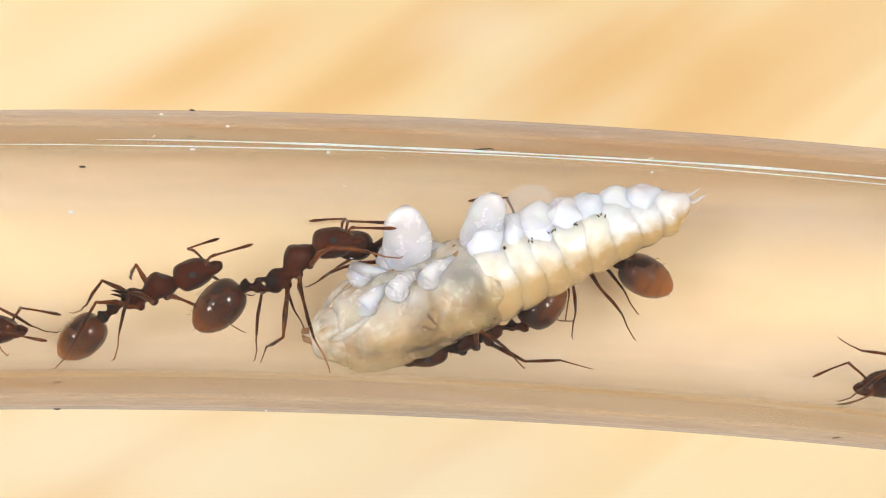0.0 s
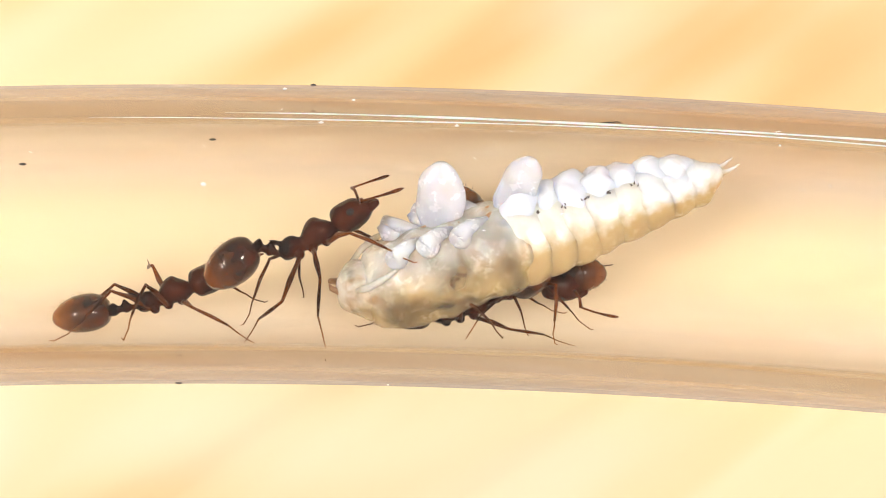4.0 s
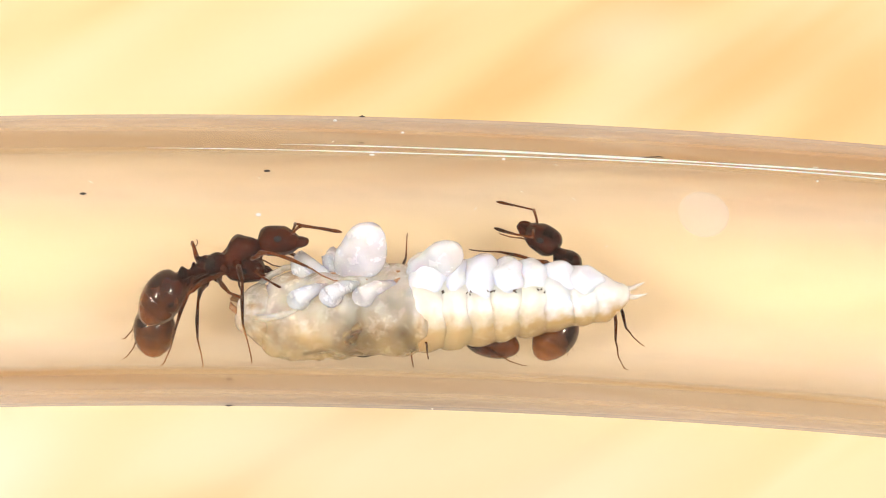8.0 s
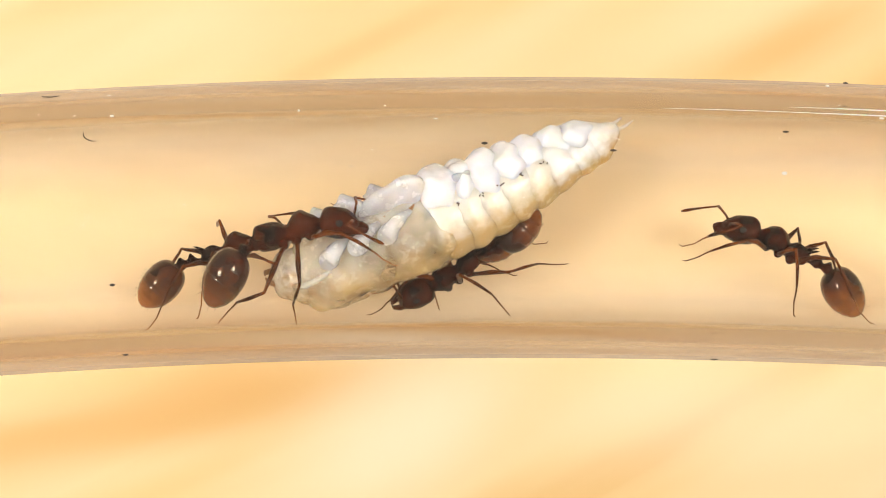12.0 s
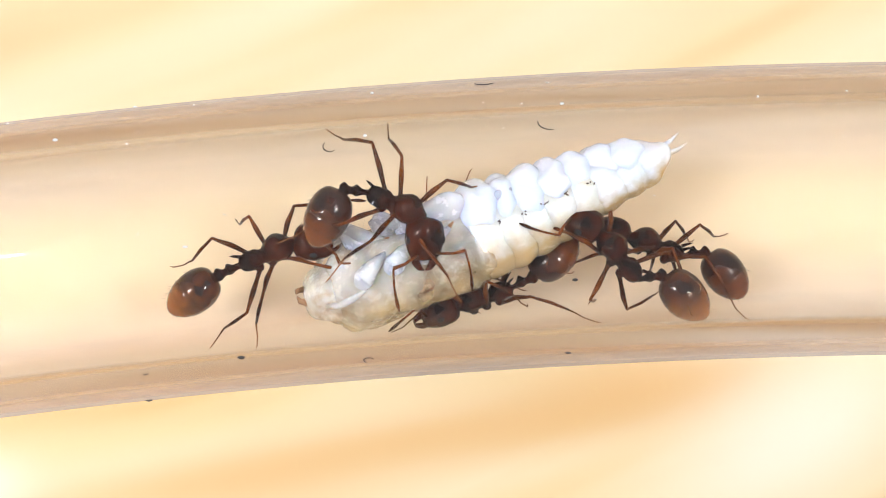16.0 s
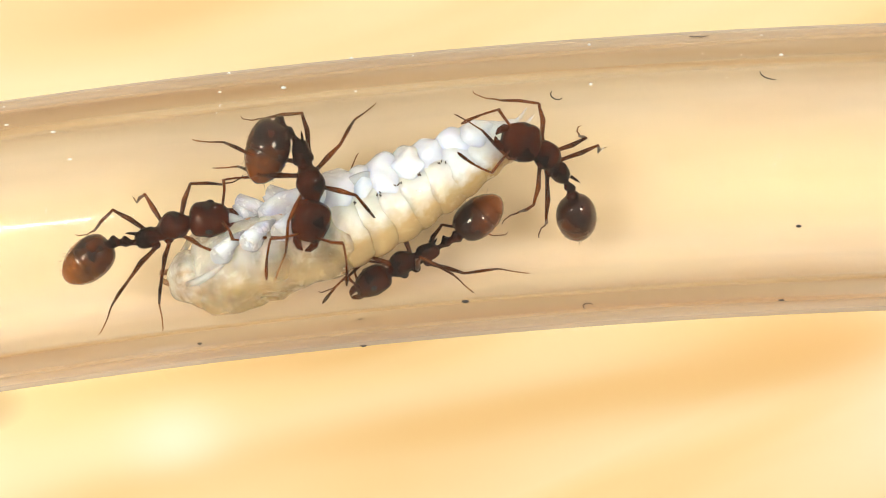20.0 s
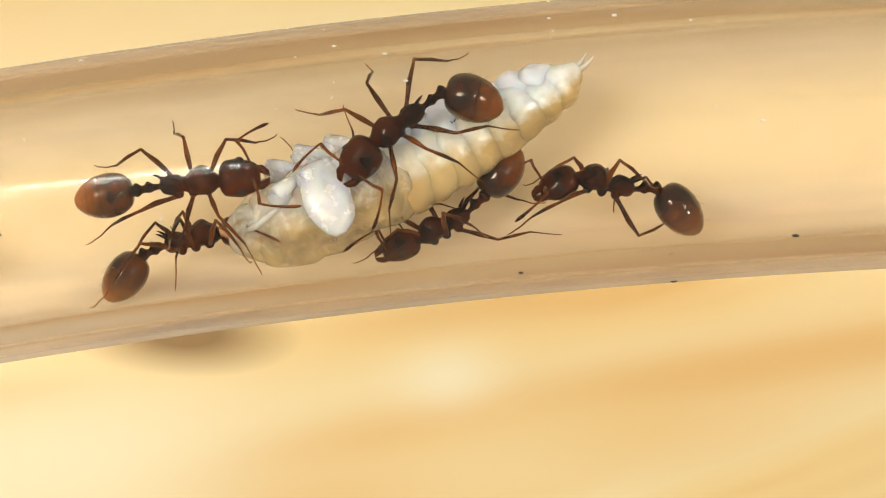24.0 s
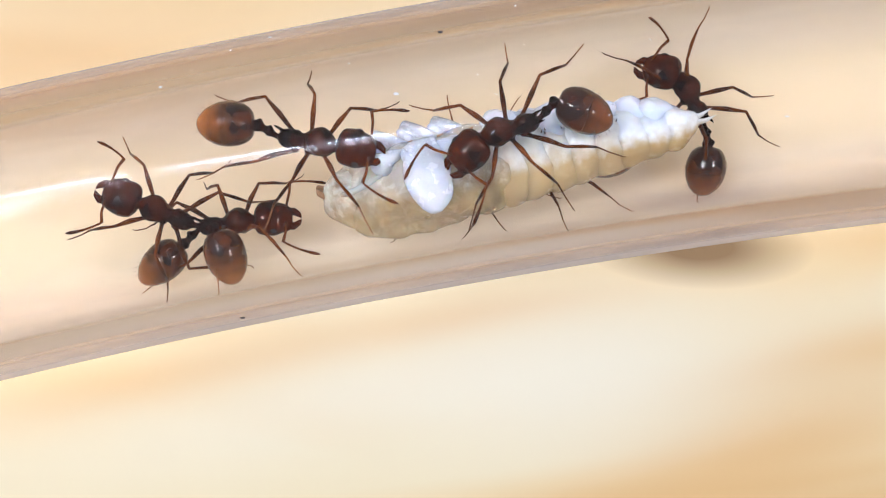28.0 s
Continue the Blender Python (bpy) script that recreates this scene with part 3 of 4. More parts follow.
        if i == SEGMENTS - 1:
            keys = keys[:3] + [(0.9 * w, 0.66, 0.66, 0), (1.25 * w, 0.40, 0.40, 0), (1.40 * w, 0.08, 0.08, 0)]
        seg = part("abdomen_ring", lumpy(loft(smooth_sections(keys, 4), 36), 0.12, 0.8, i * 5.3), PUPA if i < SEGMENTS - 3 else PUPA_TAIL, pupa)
        seg["order"] = i
        if i < SEGMENTS - 1:
            r = (r0 + r1) / 2
            fat = random.Random(20 + i)
            swell = fat.uniform(0.90, 1.10)
            bm = blob(((0.5 + fat.uniform(-0.08, 0.08)) * w, 0.26 * r, 0.50 * r), (0.92 * w * swell, 0.84 * r, 0.74 * r * swell), 32, 24)
            bm = lumpy(lumpy(bm, 0.26, 0.8, i * 2.1), 0.05, 0.35, i)
            part("belly_lobe", bm, LOBE, seg, "bulging chalky white belly lobe")
        for side in (-1, 1):
            if i < SEGMENTS - 1:
                r = (r0 + r1) / 2
                turn = radians(118 if side > 0 else -10)
                c = Vector((0.5 * w, math.cos(turn) * r * 1.02, math.sin(turn) * r * 1.02))
                d = Vector((0, math.cos(turn), math.sin(turn)))
                if i > SEGMENTS - 4 and side > 0:
                    continue
                if side < 0:
                    part("side_lobe", blob(c * 0.93, (0.40 * w, 0.24, 0.24), 12, 8), LOBE, seg, "small pale side lobe")
                bm = bmesh.new()
                for k in range(3):
                    p = c + Vector((rnd.uniform(0.25, 0.62) * w, rnd.uniform(-0.1, 0.1), rnd.uniform(-0.1, 0.1))) + d * 0.06
                    limb([p, p + d * 0.10 + Vector((rnd.uniform(-0.10, 0.16), 0, 0.05))], [0.04, 0.012], 4, bm)
                part("bristle_row", bm, BRISTLE, seg, "row of short brown bristles")
            else:
                bm = limb([(1.15 * w, side * 0.18, 0.1), (1.6 * w, side * 0.30, 0.12), (2.05 * w, side * 0.36, 0.3)], [0.16, 0.10, 0.02], 8)
                part("tail_spine", bm, PUPA_TAIL, seg, "pale pointed tail spine with a brown tip")
    return pupa


# ---- dust on the tube ----
def dust():
    rnd = random.Random(11)

    def spot(s, a, lift=0.0):
        r = TUBE_R + lift
        return on_tube(s, r * math.cos(radians(a)), r * math.sin(radians(a)))

    bm = bmesh.new()
    for s, a in SPECKS:
        blob(spot(s, a), (rnd.uniform(0.04, 0.12), rnd.uniform(0.03, 0.08), 0.03), 6, 4, bm)
    # and tiny scratches with torn-up white edges
    for _ in range(70):
        s, a, turn = rnd.uniform(-45, 115), rnd.uniform(38, 96), rnd.uniform(0, math.pi)
        long_ = rnd.uniform(0.06, 0.22)
        pts = [spot(s + k * long_ * math.cos(turn), a + 9 * k * long_ * math.sin(turn)) for k in (-0.5, 0, 0.5)]
        limb(pts, [0.006, 0.02, 0.006], 4, bm)
    tagged(mesh_object("dust_specks", bm, DUST), "white dust specks stuck to the clear tube", "dust", kind="stuff")
    bm = bmesh.new()
    for s, a in CRUMBS:
        blob(spot(s, a), (rnd.uniform(0.10, 0.17), rnd.uniform(0.05, 0.08), 0.05), 6, 4, bm)
    tagged(mesh_object("dark_crumbs", bm, LINT), "tiny dark crumbs stuck to the clear tube", "crumbs", kind="stuff")
    for s, a in FIBRES:
        pts, h, ss, aa = [], rnd.uniform(0, 6.28), s, a
        for _ in range(6):
            pts.append(spot(ss, aa, 0.03))
            h += rnd.uniform(-0.2, 1.1)
            ss, aa = ss + 0.17 * math.cos(h), aa + 1.5 * math.sin(h)
        ob = mesh_object("lint_fibre", limb(pts, [0.015, 0.022, 0.025, 0.025, 0.02, 0.01], 5), LINT)
        tagged(ob, "short curled dark fibre on the clear tube", "lint", "lint fibres on the tube")
    # a pale round scuff
    rings = []
    for k in range(6):
        rad = 0.95 * (k + 0.02) / 5
        rings.append([spot(SCUFF[0] + rad * math.cos(2 * math.pi * i / 32), SCUFF[1] + math.degrees(rad * math.sin(2 * math.pi * i / 32) / TUBE_R), 0.012) for i in range(32)])
    ob = mesh_object("scuff", ring_skin(bmesh.new(), rings, close_ends=False), SCUFF_FILM)
    ob.visible_shadow = False
    tagged(ob, "faint pale round scuff on the clear tube", "scuff")


dust()


# ---- movement ----
def at(x, y, z, heading, lean):
    """Pose of a crawling ant (mm, degrees): lean turns its back from straight up to its left."""
    lean *= STEEP
    f = Vector((math.cos(radians(heading)), math.sin(radians(heading)), 0))
    left = Vector((-f.y, f.x, 0))
    up = math.cos(radians(lean)) * Vector((0, 0, 1)) + math.sin(radians(lean)) * left
    side = up.cross(f)
    m = Matrix((f, side, up)).transposed().to_4x4()
    m.translation = Vector((x, y, z)) * MM
    return m


def bend(joint, turn, lean):
    """Pose of a head or waist on an ant that leans: turned level by some degrees about its joint."""
    lean *= STEEP
    axis = Vector((0, -math.sin(radians(lean)), math.cos(radians(lean))))
    return Matrix.Translation((joint * MM, 0, 0)) @ Matrix.Rotation(radians(turn), 4, axis)


def stance(x, y, z, heading, lean, head, waist, tip, rear=0):
    """Poses of an ant's body and, in its space, of its head, waist and gaster, each turned by some degrees; rear lifts its front."""
    petiole = bend(WAIST, waist, lean)
    return at(x, y, z, heading, lean) @ pose(0, 0, 0, 0, -rear, 0), bend(NECK, head, lean), petiole, petiole @ bend(GASTER_ROOT, tip, lean)


def parts_of(thing, name):
    return [c for c in thing.children if c.name.split(".")[0] == name]


def inside(body, home, leg, side, lift, turn):
    """Pose of a leg that keeps its knee and toe within the tube."""
    best = None
    tries = [(a, b) for b in (0, 22, -22, 44, -44, 66, -66) for a in (0, -12, 12, -24, 24, -36, 36, -50, 50, -65, 65, -80, 80)]
    for more, twist in tries:
        m = home @ pose(0, 0, 0, side * (lift + more), 0, turn + twist)
        far = 0.0
        for key in ("toe", "knee", "ankle"):
            p = (body @ m @ (Vector(leg[key]) * MM)) / MM
            far = max(far, math.hypot(math.hypot(p.x, p.y + BEND_R) - BEND_R, p.z))
        if far < TUBE_IN - 0.08:
            return m
        if best is None or far < best[0]:
            best = (far, m)
    return best[1]


def stride(ant, rows, seed):
    """Legs swing while the ant runs and shift a little while it stands."""
    rnd = random.Random(seed)
    for k, leg in enumerate(parts_of(ant, "leg")):
        home, keys = leg.matrix_basis.copy(), []
        base_turn, base_lift = rnd.uniform(-10, 10), rnd.uniform(-6, 8)
        t = 0.0
        while t <= 28.001:
            i = max(j for j in range(len(rows)) if rows[j][0] <= t + 1e-6)
            j = min(i + 1, len(rows) - 1)
            speed = 0.0
            if j > i:
                speed = (rows[j][1].translation - rows[i][1].translation).length / (rows[j][0] - rows[i][0]) / MM
            size = min(22, 3 + 2.2 * speed)
            ph = 2 * math.pi * t * 1.45 + (0 if leg["swing"] > 0 else math.pi) + k * 0.3
            turn = base_turn + size * math.sin(ph) + rnd.uniform(-3, 3)
            u = (t - rows[i][0]) / max(1e-6, rows[j][0] - rows[i][0]) if j > i else 0.0
            body = rows[i][1].lerp(rows[j][1], min(1.0, u))
            tuck = -34 * min(1.0, (1 - body.col[2][2]) / 0.4)
            lift = base_lift + tuck + 0.35 * size * math.cos(ph)
            side = 1 if home.translation.y > 0 else -1
            keys.append((t, inside(body, home, leg, side, lift, turn)))
            t += 0.5 if size < 12 else 0.25
        if keys[-1][0] < 28:
            keys.append((28, keys[-1][1]))
        walk(leg, keys)


def feel(ant, rows, seed):
    """Antennae wave slowly; they keep within the tube."""
    rnd = random.Random(100 + seed)
    head = parts_of(ant, "head")[0]
    for antenna in parts_of(head, "antenna"):
        home, keys, t = antenna.matrix_basis.copy(), [], 0.0
        side = 1 if home.translation.y > 0 else -1
        speed, phase, base = rnd.uniform(2.0, 3.4), rnd.uniform(0, 6.28), rnd.uniform(-14, 14)
        while t <= 28.001:
            i = max(j for j in range(len(rows)) if rows[j][0] <= t + 1e-6)
            j = min(i + 1, len(rows) - 1)
            u = (t - rows[i][0]) / max(1e-6, rows[j][0] - rows[i][0]) if j > i else 0.0
            body = rows[i][1].lerp(rows[j][1], min(1.0, u)) @ Matrix.Translation((NECK * MM, 0, 0))
            turn = base + 16 * math.sin(speed * t + phase) + rnd.uniform(-6, 6)
            lift = 8 * math.sin(1.7 * speed * t + phase)
            best = None
            for more in (0, -25, 25, -50, 50, -75, 75):
                for twist in (0, -30, 30):
                    m = home @ pose(0, 0, 0, side * (lift + more), 0, turn + side * twist)
                    far = 0.0
                    for p in ((0.12, side * 1.2, 0.34), (1.67, side * 1.42, -0.16)):
                        q = (body @ m @ (Vector(p) * MM)) / MM
                        far = max(far, math.hypot(math.hypot(q.x, q.y + BEND_R) - BEND_R, q.z), TUBE_IN - 0.1)
                    cost = far * 100 + abs(more) * 0.01 + abs(twist) * 0.01
                    if best is None or cost < best[0]:
                        best = (cost, m)
            keys.append((t, best[1]))
            t += 0.5
        walk(antenna, keys)


def settle(poses):
    """The body's pose, moved inwards where the head or the gaster would press through the tube's wall."""
    body, head, _, tip = poses
    for _ in range(12):
        worst = None
        for part_pose, along, thick in ((head, 0.8, 0.75), (tip, -1.0, 0.88), (tip, -1.7, 0.72), (tip, -2.3, 0.25), (head, 1.7, 0.3)):
            p = (body @ part_pose @ Vector((along * MM, 0, 0))) / MM
            flat = math.hypot(p.x, p.y + BEND_R)
            out = Vector((p.x / flat * (flat - BEND_R), (p.y + BEND_R) / flat * (flat - BEND_R), p.z))
            over = out.length + thick - TUBE_IN + 0.04
            if over > 0 and (worst is None or over > worst[0]):
                worst = (over, out.normalized())
        if worst is None:
            break
        body = Matrix.Translation(-worst[0] * MM * worst[1]) @ body
    return body


def drive(ant, rows, seed):
    """Key an ant's body and the parts that move on it."""
    body = [(t, settle(poses)) for t, poses in rows]
    walk(ant, body)
    for k, name in ((1, "head"), (2, "petiole"), (3, "gaster")):
        walk(parts_of(ant, name)[0], [(t, poses[k]) for t, poses in rows])
    stride(ant, body, seed)
    feel(ant, body, seed)


def pupa_at(x, y, z, heading, roll):
    m = pose(x * MM, y * MM, z * MM, 0, 0, heading)
    return m @ pose(0, 0, 0, roll, 0, 0)


def ring_pose(i, turn, roll):
    """Pose of the abdomen ring i when the whole abdomen is bent by turn degrees."""
    step, m = 8.3 / SEGMENTS * MM, Matrix.Identity(4)
    axis = Vector((0, math.sin(radians(roll)), math.cos(radians(roll))))
    for k in range(i + 1):
        m = m @ Matrix.Rotation(radians(turn * 1.6 / SEGMENTS), 4, axis)
        if k < i:
            m = m @ Matrix.Translation((step, 0, 0))
    return m


def motions():
    first = build_ant()
    more = [copy_thing(first, Matrix.Identity(4)) for _ in range(8)]
    for pale in (more[0], more[3], more[4], more[6]):
        slot = parts_of(pale, "gaster")[0].material_slots[0]
        slot.link = "OBJECT"
        slot.material = AMBER_GASTER
    puller = tagged(first, "dark reddish-brown ant tugging at the pupa and climbing over it")
    drive(puller, [
        (0, stance(9.04, -0.40, 1.20, 42, 52, -27, -46, 43)),
        (1, stance(8.29, -0.06, 1.20, 38, 51, 3, 0, 0)),
        (2, stance(7.62, -0.25, 1.20, 35, 51, 2, -30, 45)),
        (2.5, stance(6.85, -0.44, 1.20, 25, 52, 14, -12, 0)),
        (5, stance(4.22, 0.01, 1.20, 31, 52, -9, -60, 78)),
        (6, stance(4.08, 0.31, 1.20, 50, 50, -40, -61, 61)),
        (7, stance(3.51, 0.23, 1.20, 26, 50, -8, 0, 31)),
        (8, stance(-0.07, 0.11, 1.20, 27, 52, -20, -15, 39)),
        (9, stance(-4.03, -0.40, 1.20, 22, 53, -28, -15, 46)),
        (9.5, stance(-6.06, -0.97, 1.90, 27, 52, 11, -32, 32)),
        (10, stance(-6.14, -0.10, 1.90, 24, 51, -19, 14, 17)),
        (10.3, stance(-9.00, -0.59, 1.90, 21, 53, -6, -7, 18)),
        (11, stance(-13.00, -0.09, 1.90, 22, 51, -23, 19, 19)),
        (12, stance(-17.92, -0.98, 2.50, 20, 48, -22, 6, 29)),
        (12.5, stance(-19.44, -1.12, 3.00, 23, 43, -2, -28, 42)),
        (13, stance(-21.15, -0.72, 3.30, 9, 39, -4, -19, 54)),
        (13.5, stance(-23.59, -1.34, 3.00, 23, 33, 1, -1, 0)),
        (15.5, stance(-30.57, -0.96, 2.60, -3, 15, -60, 20, 0)),
        (16, stance(-31.47, -0.53, 2.60, -22, 9, -65, 17, 67)),
        (17, stance(-33.30, -0.10, 2.60, -70, 4, -26, 41, 81)),
        (18, stance(-37.33, -0.81, 2.60, -57, 4, -17, 26, 98)),
        (18.5, stance(-39.51, -1.29, 2.60, -10, 5, -60, -17, 84)),
        (19, stance(-40.61, -1.51, 2.60, -12, 5, -65, -1, 70)),
        (20, stance(-43.67, -1.49, 2.60, -72, 3, -30, 34, 108)),
        (21, stance(-45.50, -1.35, 2.30, -87, 2, -8, 29, 125)),
        (21.5, stance(-46.11, -1.46, 2.60, -54, 3, -60, 75, 0)),
        (22, stance(-46.91, -2.56, 1.70, -83, 0, -34, 61, 0)),
        (22.5, stance(-47.88, -2.47, 2.00, -113, -2, -8, -32, 0)),
        (23.5, stance(-51.02, -2.32, 2.30, -140, -4, 39, -25, 0)),
        (24, stance(-52.77, -2.88, 2.60, -143, -4, 17, 1, -50)),
        (25, stance(-58.50, -4.00, 2.60, -146, -4, 34, 29, -90)),
        (26, stance(-65.02, -4.93, 2.60, -121, -3, 19, 14, -106)),
        (26.5, stance(-67.56, -6.09, 2.60, -135, -4, 28, 59, -100)),
        (27, stance(-68.77, -6.30, 2.60, -145, -5, 20, 28, -95)),
        (28, stance(-71.83, -7.80, 2.60, -160, -5, 28, 28, -66)),
    ], 0)
    follower = tagged(more[0], "dark brown ant following behind the puller with an amber gaster")
    drive(follower, [
        (0, stance(3.08, -1.48, -0.80, 22, 46, 4, 15, 9)),
        (1, stance(4.54, -2.42, -0.80, 23, 48, 7, 2, 0)),
        (2, stance(4.68, -2.00, -0.80, 3, 47, 13, 20, 11)),
        (2.5, stance(-0.09, -2.77, -0.80, 21, 48, 12, -21, 0)),
        (4.5, stance(-1.13, -2.45, -0.80, 19, 48, 6, -5, 0)),
        (5, stance(1.68, -1.57, -0.80, 12, 49, 4, -4, 37)),
        (6, stance(0.83, -1.91, -0.80, 14, 48, -14, -3, 41)),
        (7, stance(1.98, -1.31, -0.80, 19, 47, 5, 3, 27)),
        (8, stance(-1.71, -1.15, -0.80, 23, 41, -32, 26, 36)),
        (9, stance(-6.25, -1.42, -0.80, 19, 47, 0, 11, 19)),
        (9.5, stance(-8.46, -0.91, -0.80, 25, 47, -11, 0, 15)),
        (10, stance(-9.08, -0.59, -0.80, 12, 49, 4, 7, 11)),
        (10.3, stance(-11.66, -0.86, -0.80, 13, 49, 4, -14, 16)),
        (11, stance(-15.74, -1.34, -0.80, 12, 49, -3, -5, 29)),
        (12, stance(-21.00, -1.88, -0.80, 21, 47, -3, -5, 32)),
        (12.5, stance(-22.84, -1.53, -0.80, 28, 42, -14, -3, 24)),
        (13, stance(-24.65, -1.96, -0.80, 13, 38, -4, 13, 15)),
        (13.5, stance(-27.10, -1.50, -0.50, 14, 29, -7, 6, 0)),
        (15.5, stance(-35.58, -2.79, 0.20, 13, 20, -8, 6, 0)),
        (16, stance(-36.75, -2.56, 0.30, 25, 19, -24, 0, 12)),
        (17, stance(-39.11, -2.68, 0.50, 30, 18, -21, 5, 6)),
        (18, stance(-42.00, -2.91, 0.80, 24, 19, -22, -27, 40)),
        (18.5, stance(-44.04, -3.23, 0.80, 18, 19, -6, -24, 40)),
        (19, stance(-44.81, -3.58, 0.80, 17, 19, -10, -20, 39)),
        (20, stance(-49.67, -4.05, 1.00, 24, 19, -19, -23, 38)),
        (21, stance(-51.56, -4.41, 1.20, 21, 19, -5, 4, 0)),
        (21.5, stance(-52.16, -4.31, 1.20, 20, 19, -6, 5, 0)),
        (23.5, stance(-58.52, -5.46, 1.80, 15, 15, 1, -1, 0)),
        (24, stance(-61.03, -5.55, 2.00, 9, 15, 0, 4, -1)),
        (25, stance(-65.26, -5.63, 2.20, 5, 10, -24, -6, 13)),
        (26, stance(-71.48, -7.49, 2.20, 5, 10, 3, -26, 24)),
        (26.5, stance(-74.73, -8.39, 2.20, 4, 10, 3, -21, 27)),
        (27, stance(-76.84, -8.77, 2.20, 18, 10, -12, -30, 30)),
        (28, stance(-80.10, -8.76, 2.20, -5, 10, -1, -20, 28)),
    ], 1)
    digger = tagged(more[1], "reddish-brown ant pushing under the pupa")
    drive(digger, [
        (0, stance(16.28, -3.59, -1.00, -158, -36, -6, -19, 53)),
        (1, stance(14.94, -3.56, -1.30, -158, -37, -9, -4, 46)),
        (2, stance(14.72, -3.60, -1.00, -159, -37, 0, -7, 42)),
        (2.5, stance(14.16, -2.74, -1.30, -155, -37, -38, 12, 0)),
        (5, stance(9.74, -4.18, -1.30, -169, -39, -10, -5, 48)),
        (6, stance(10.15, -3.67, -0.70, -165, -39, -8, -12, 51)),
        (7, stance(9.51, -4.22, -1.60, -180, -40, 0, 4, 38)),
        (8, stance(7.23, -3.99, -1.30, -172, -40, -4, 6, -34)),
        (9, stance(2.71, -3.32, -0.70, -160, -38, -13, -7, 33)),
        (9.5, stance(0.21, -3.01, -1.30, -160, -38, -48, 22, -4)),
        (10, stance(-2.22, -3.25, -1.70, -174, -40, -13, 9, -41)),
        (10.3, stance(-3.74, -3.36, -1.70, -177, -40, -26, 35, -49)),
        (11, stance(-8.21, -2.65, -1.40, -177, -40, 1, -22, -67)),
        (12, stance(-11.12, -2.57, -1.00, -143, -36, -12, -14, 26)),
        (12.5, stance(-12.63, -2.83, -0.70, -149, -36, -44, -8, 36)),
        (13, stance(-15.39, -3.97, -1.00, -163, -38, -10, 4, 45)),
        (13.5, stance(-16.80, -3.17, -1.30, -148, -36, -52, 22, 0)),
        (14.5, stance(-21.54, -3.44, -1.15, -148, -36, -50, 20, 0)),
        (15.5, stance(-26.27, -3.79, -1.00, -147, -35, -47, 18, 0)),
        (16, stance(-27.67, -4.84, -1.00, -158, -37, -1, 4, 22)),
        (17, stance(-29.70, -4.90, -1.30, -157, -36, -15, 10, 34)),
        (18, stance(-31.25, -4.24, -1.60, -161, -38, -3, -31, 93)),
        (18.5, stance(-33.58, -3.87, -1.30, -150, -37, -23, -28, 64)),
        (19, stance(-35.91, -4.51, -1.60, -159, -37, -7, -6, 34)),
        (20, stance(-39.34, -5.06, -1.30, -150, -36, 3, 1, 16)),
        (21, stance(-40.81, -5.62, -0.70, -138, -34, -13, -8, 26)),
        (21.5, stance(-41.31, -5.37, -1.00, -150, -37, -39, 12, 0)),
        (23.5, stance(-48.44, -6.34, -1.30, -144, -35, -51, 23, 0)),
        (24, stance(-50.78, -6.74, -0.70, -147, -35, -9, 13, 14)),
        (25, stance(-56.51, -7.94, -1.30, -152, -36, -9, 7, 28)),
        (26, stance(-62.57, -8.92, -1.30, -153, -38, -5, -21, 49)),
        (26.5, stance(-64.89, -9.02, -1.30, -161, -39, -10, -22, 48)),
        (27, stance(-66.63, -9.98, -1.60, -165, -40, -2, -11, 46)),
        (28, stance(-70.67, -9.28, -1.90, -171, -40, -6, 4, 0)),
    ], 2)
    lurker = tagged(more[2], "dark ant squeezed between the pupa and tube wall")
    drive(lurker, [
        (0, stance(34.84, -5.35, -1.00, 180, -50, 8, 0, 0)),
        (0.3, stance(31.81, -3.54, -1.00, 170, -50, 0, 5, -8)),
        (0.6, stance(24.28, -3.00, -1.50, 170, -50, -1, 12, -16)),
        (1, stance(21.38, -3.29, -1.50, 172, -50, 6, 13, -26)),
        (1.2, stance(20.31, -2.32, -1.80, 166, -49, 6, -3, 0)),
        (1.5, stance(18.62, -2.24, -2.40, 176, -45, -36, 20, 0)),
        (1.8, stance(15.71, -2.19, -2.70, 169, -30, 0, 0, 0)),
        (2.5, stance(13.97, -2.50, -2.70, 168, -20, -2, 13, 0)),
        (5, stance(11.07, -1.09, -3.00, 180, -20, 0, 0, 0)),
        (8, stance(6.39, -2.42, -2.70, 181, -20, -12, 0, 0)),
        (10, stance(-2.26, -1.24, -3.00, 185, -20, 14, -15, 0)),
        (11.5, stance(-10.30, -1.50, -3.00, 188, -20, 10, -11, 0)),
        (13, stance(-18.21, -1.44, -3.00, 189, -20, 7, -6, 0)),
        (14.5, stance(-24.42, -2.03, -3.00, 194, -19, 2, -2, 0)),
        (16, stance(-30.62, -2.68, -3.00, 199, -19, -2, 2, 0)),
        (18, stance(-37.44, -3.44, -2.85, 200, -19, -3, 3, 0)),
        (20, stance(-44.23, -4.35, -2.70, 202, -19, -4, 3, 0)),
        (23.5, stance(-51.92, -4.82, -3.00, 204, -19, 7, -7, 0)),
        (24, stance(-54.50, -5.10, -3.00, 204, -19, 5, -5, 0)),
        (25, stance(-59.80, -6.20, -3.00, 205, -19, 0, -4, 0)),
        (26, stance(-65.20, -7.40, -3.00, 205, -19, 2, -3, 0)),
        (27, stance(-70.30, -8.40, -3.00, 204, -19, 4, 0, 0)),
        (28, stance(-74.00, -9.60, -3.00, 202, -19, 0, -4, 0)),
    ], 3)
    rover = tagged(more[3], "reddish-brown ant roaming past the pupa")
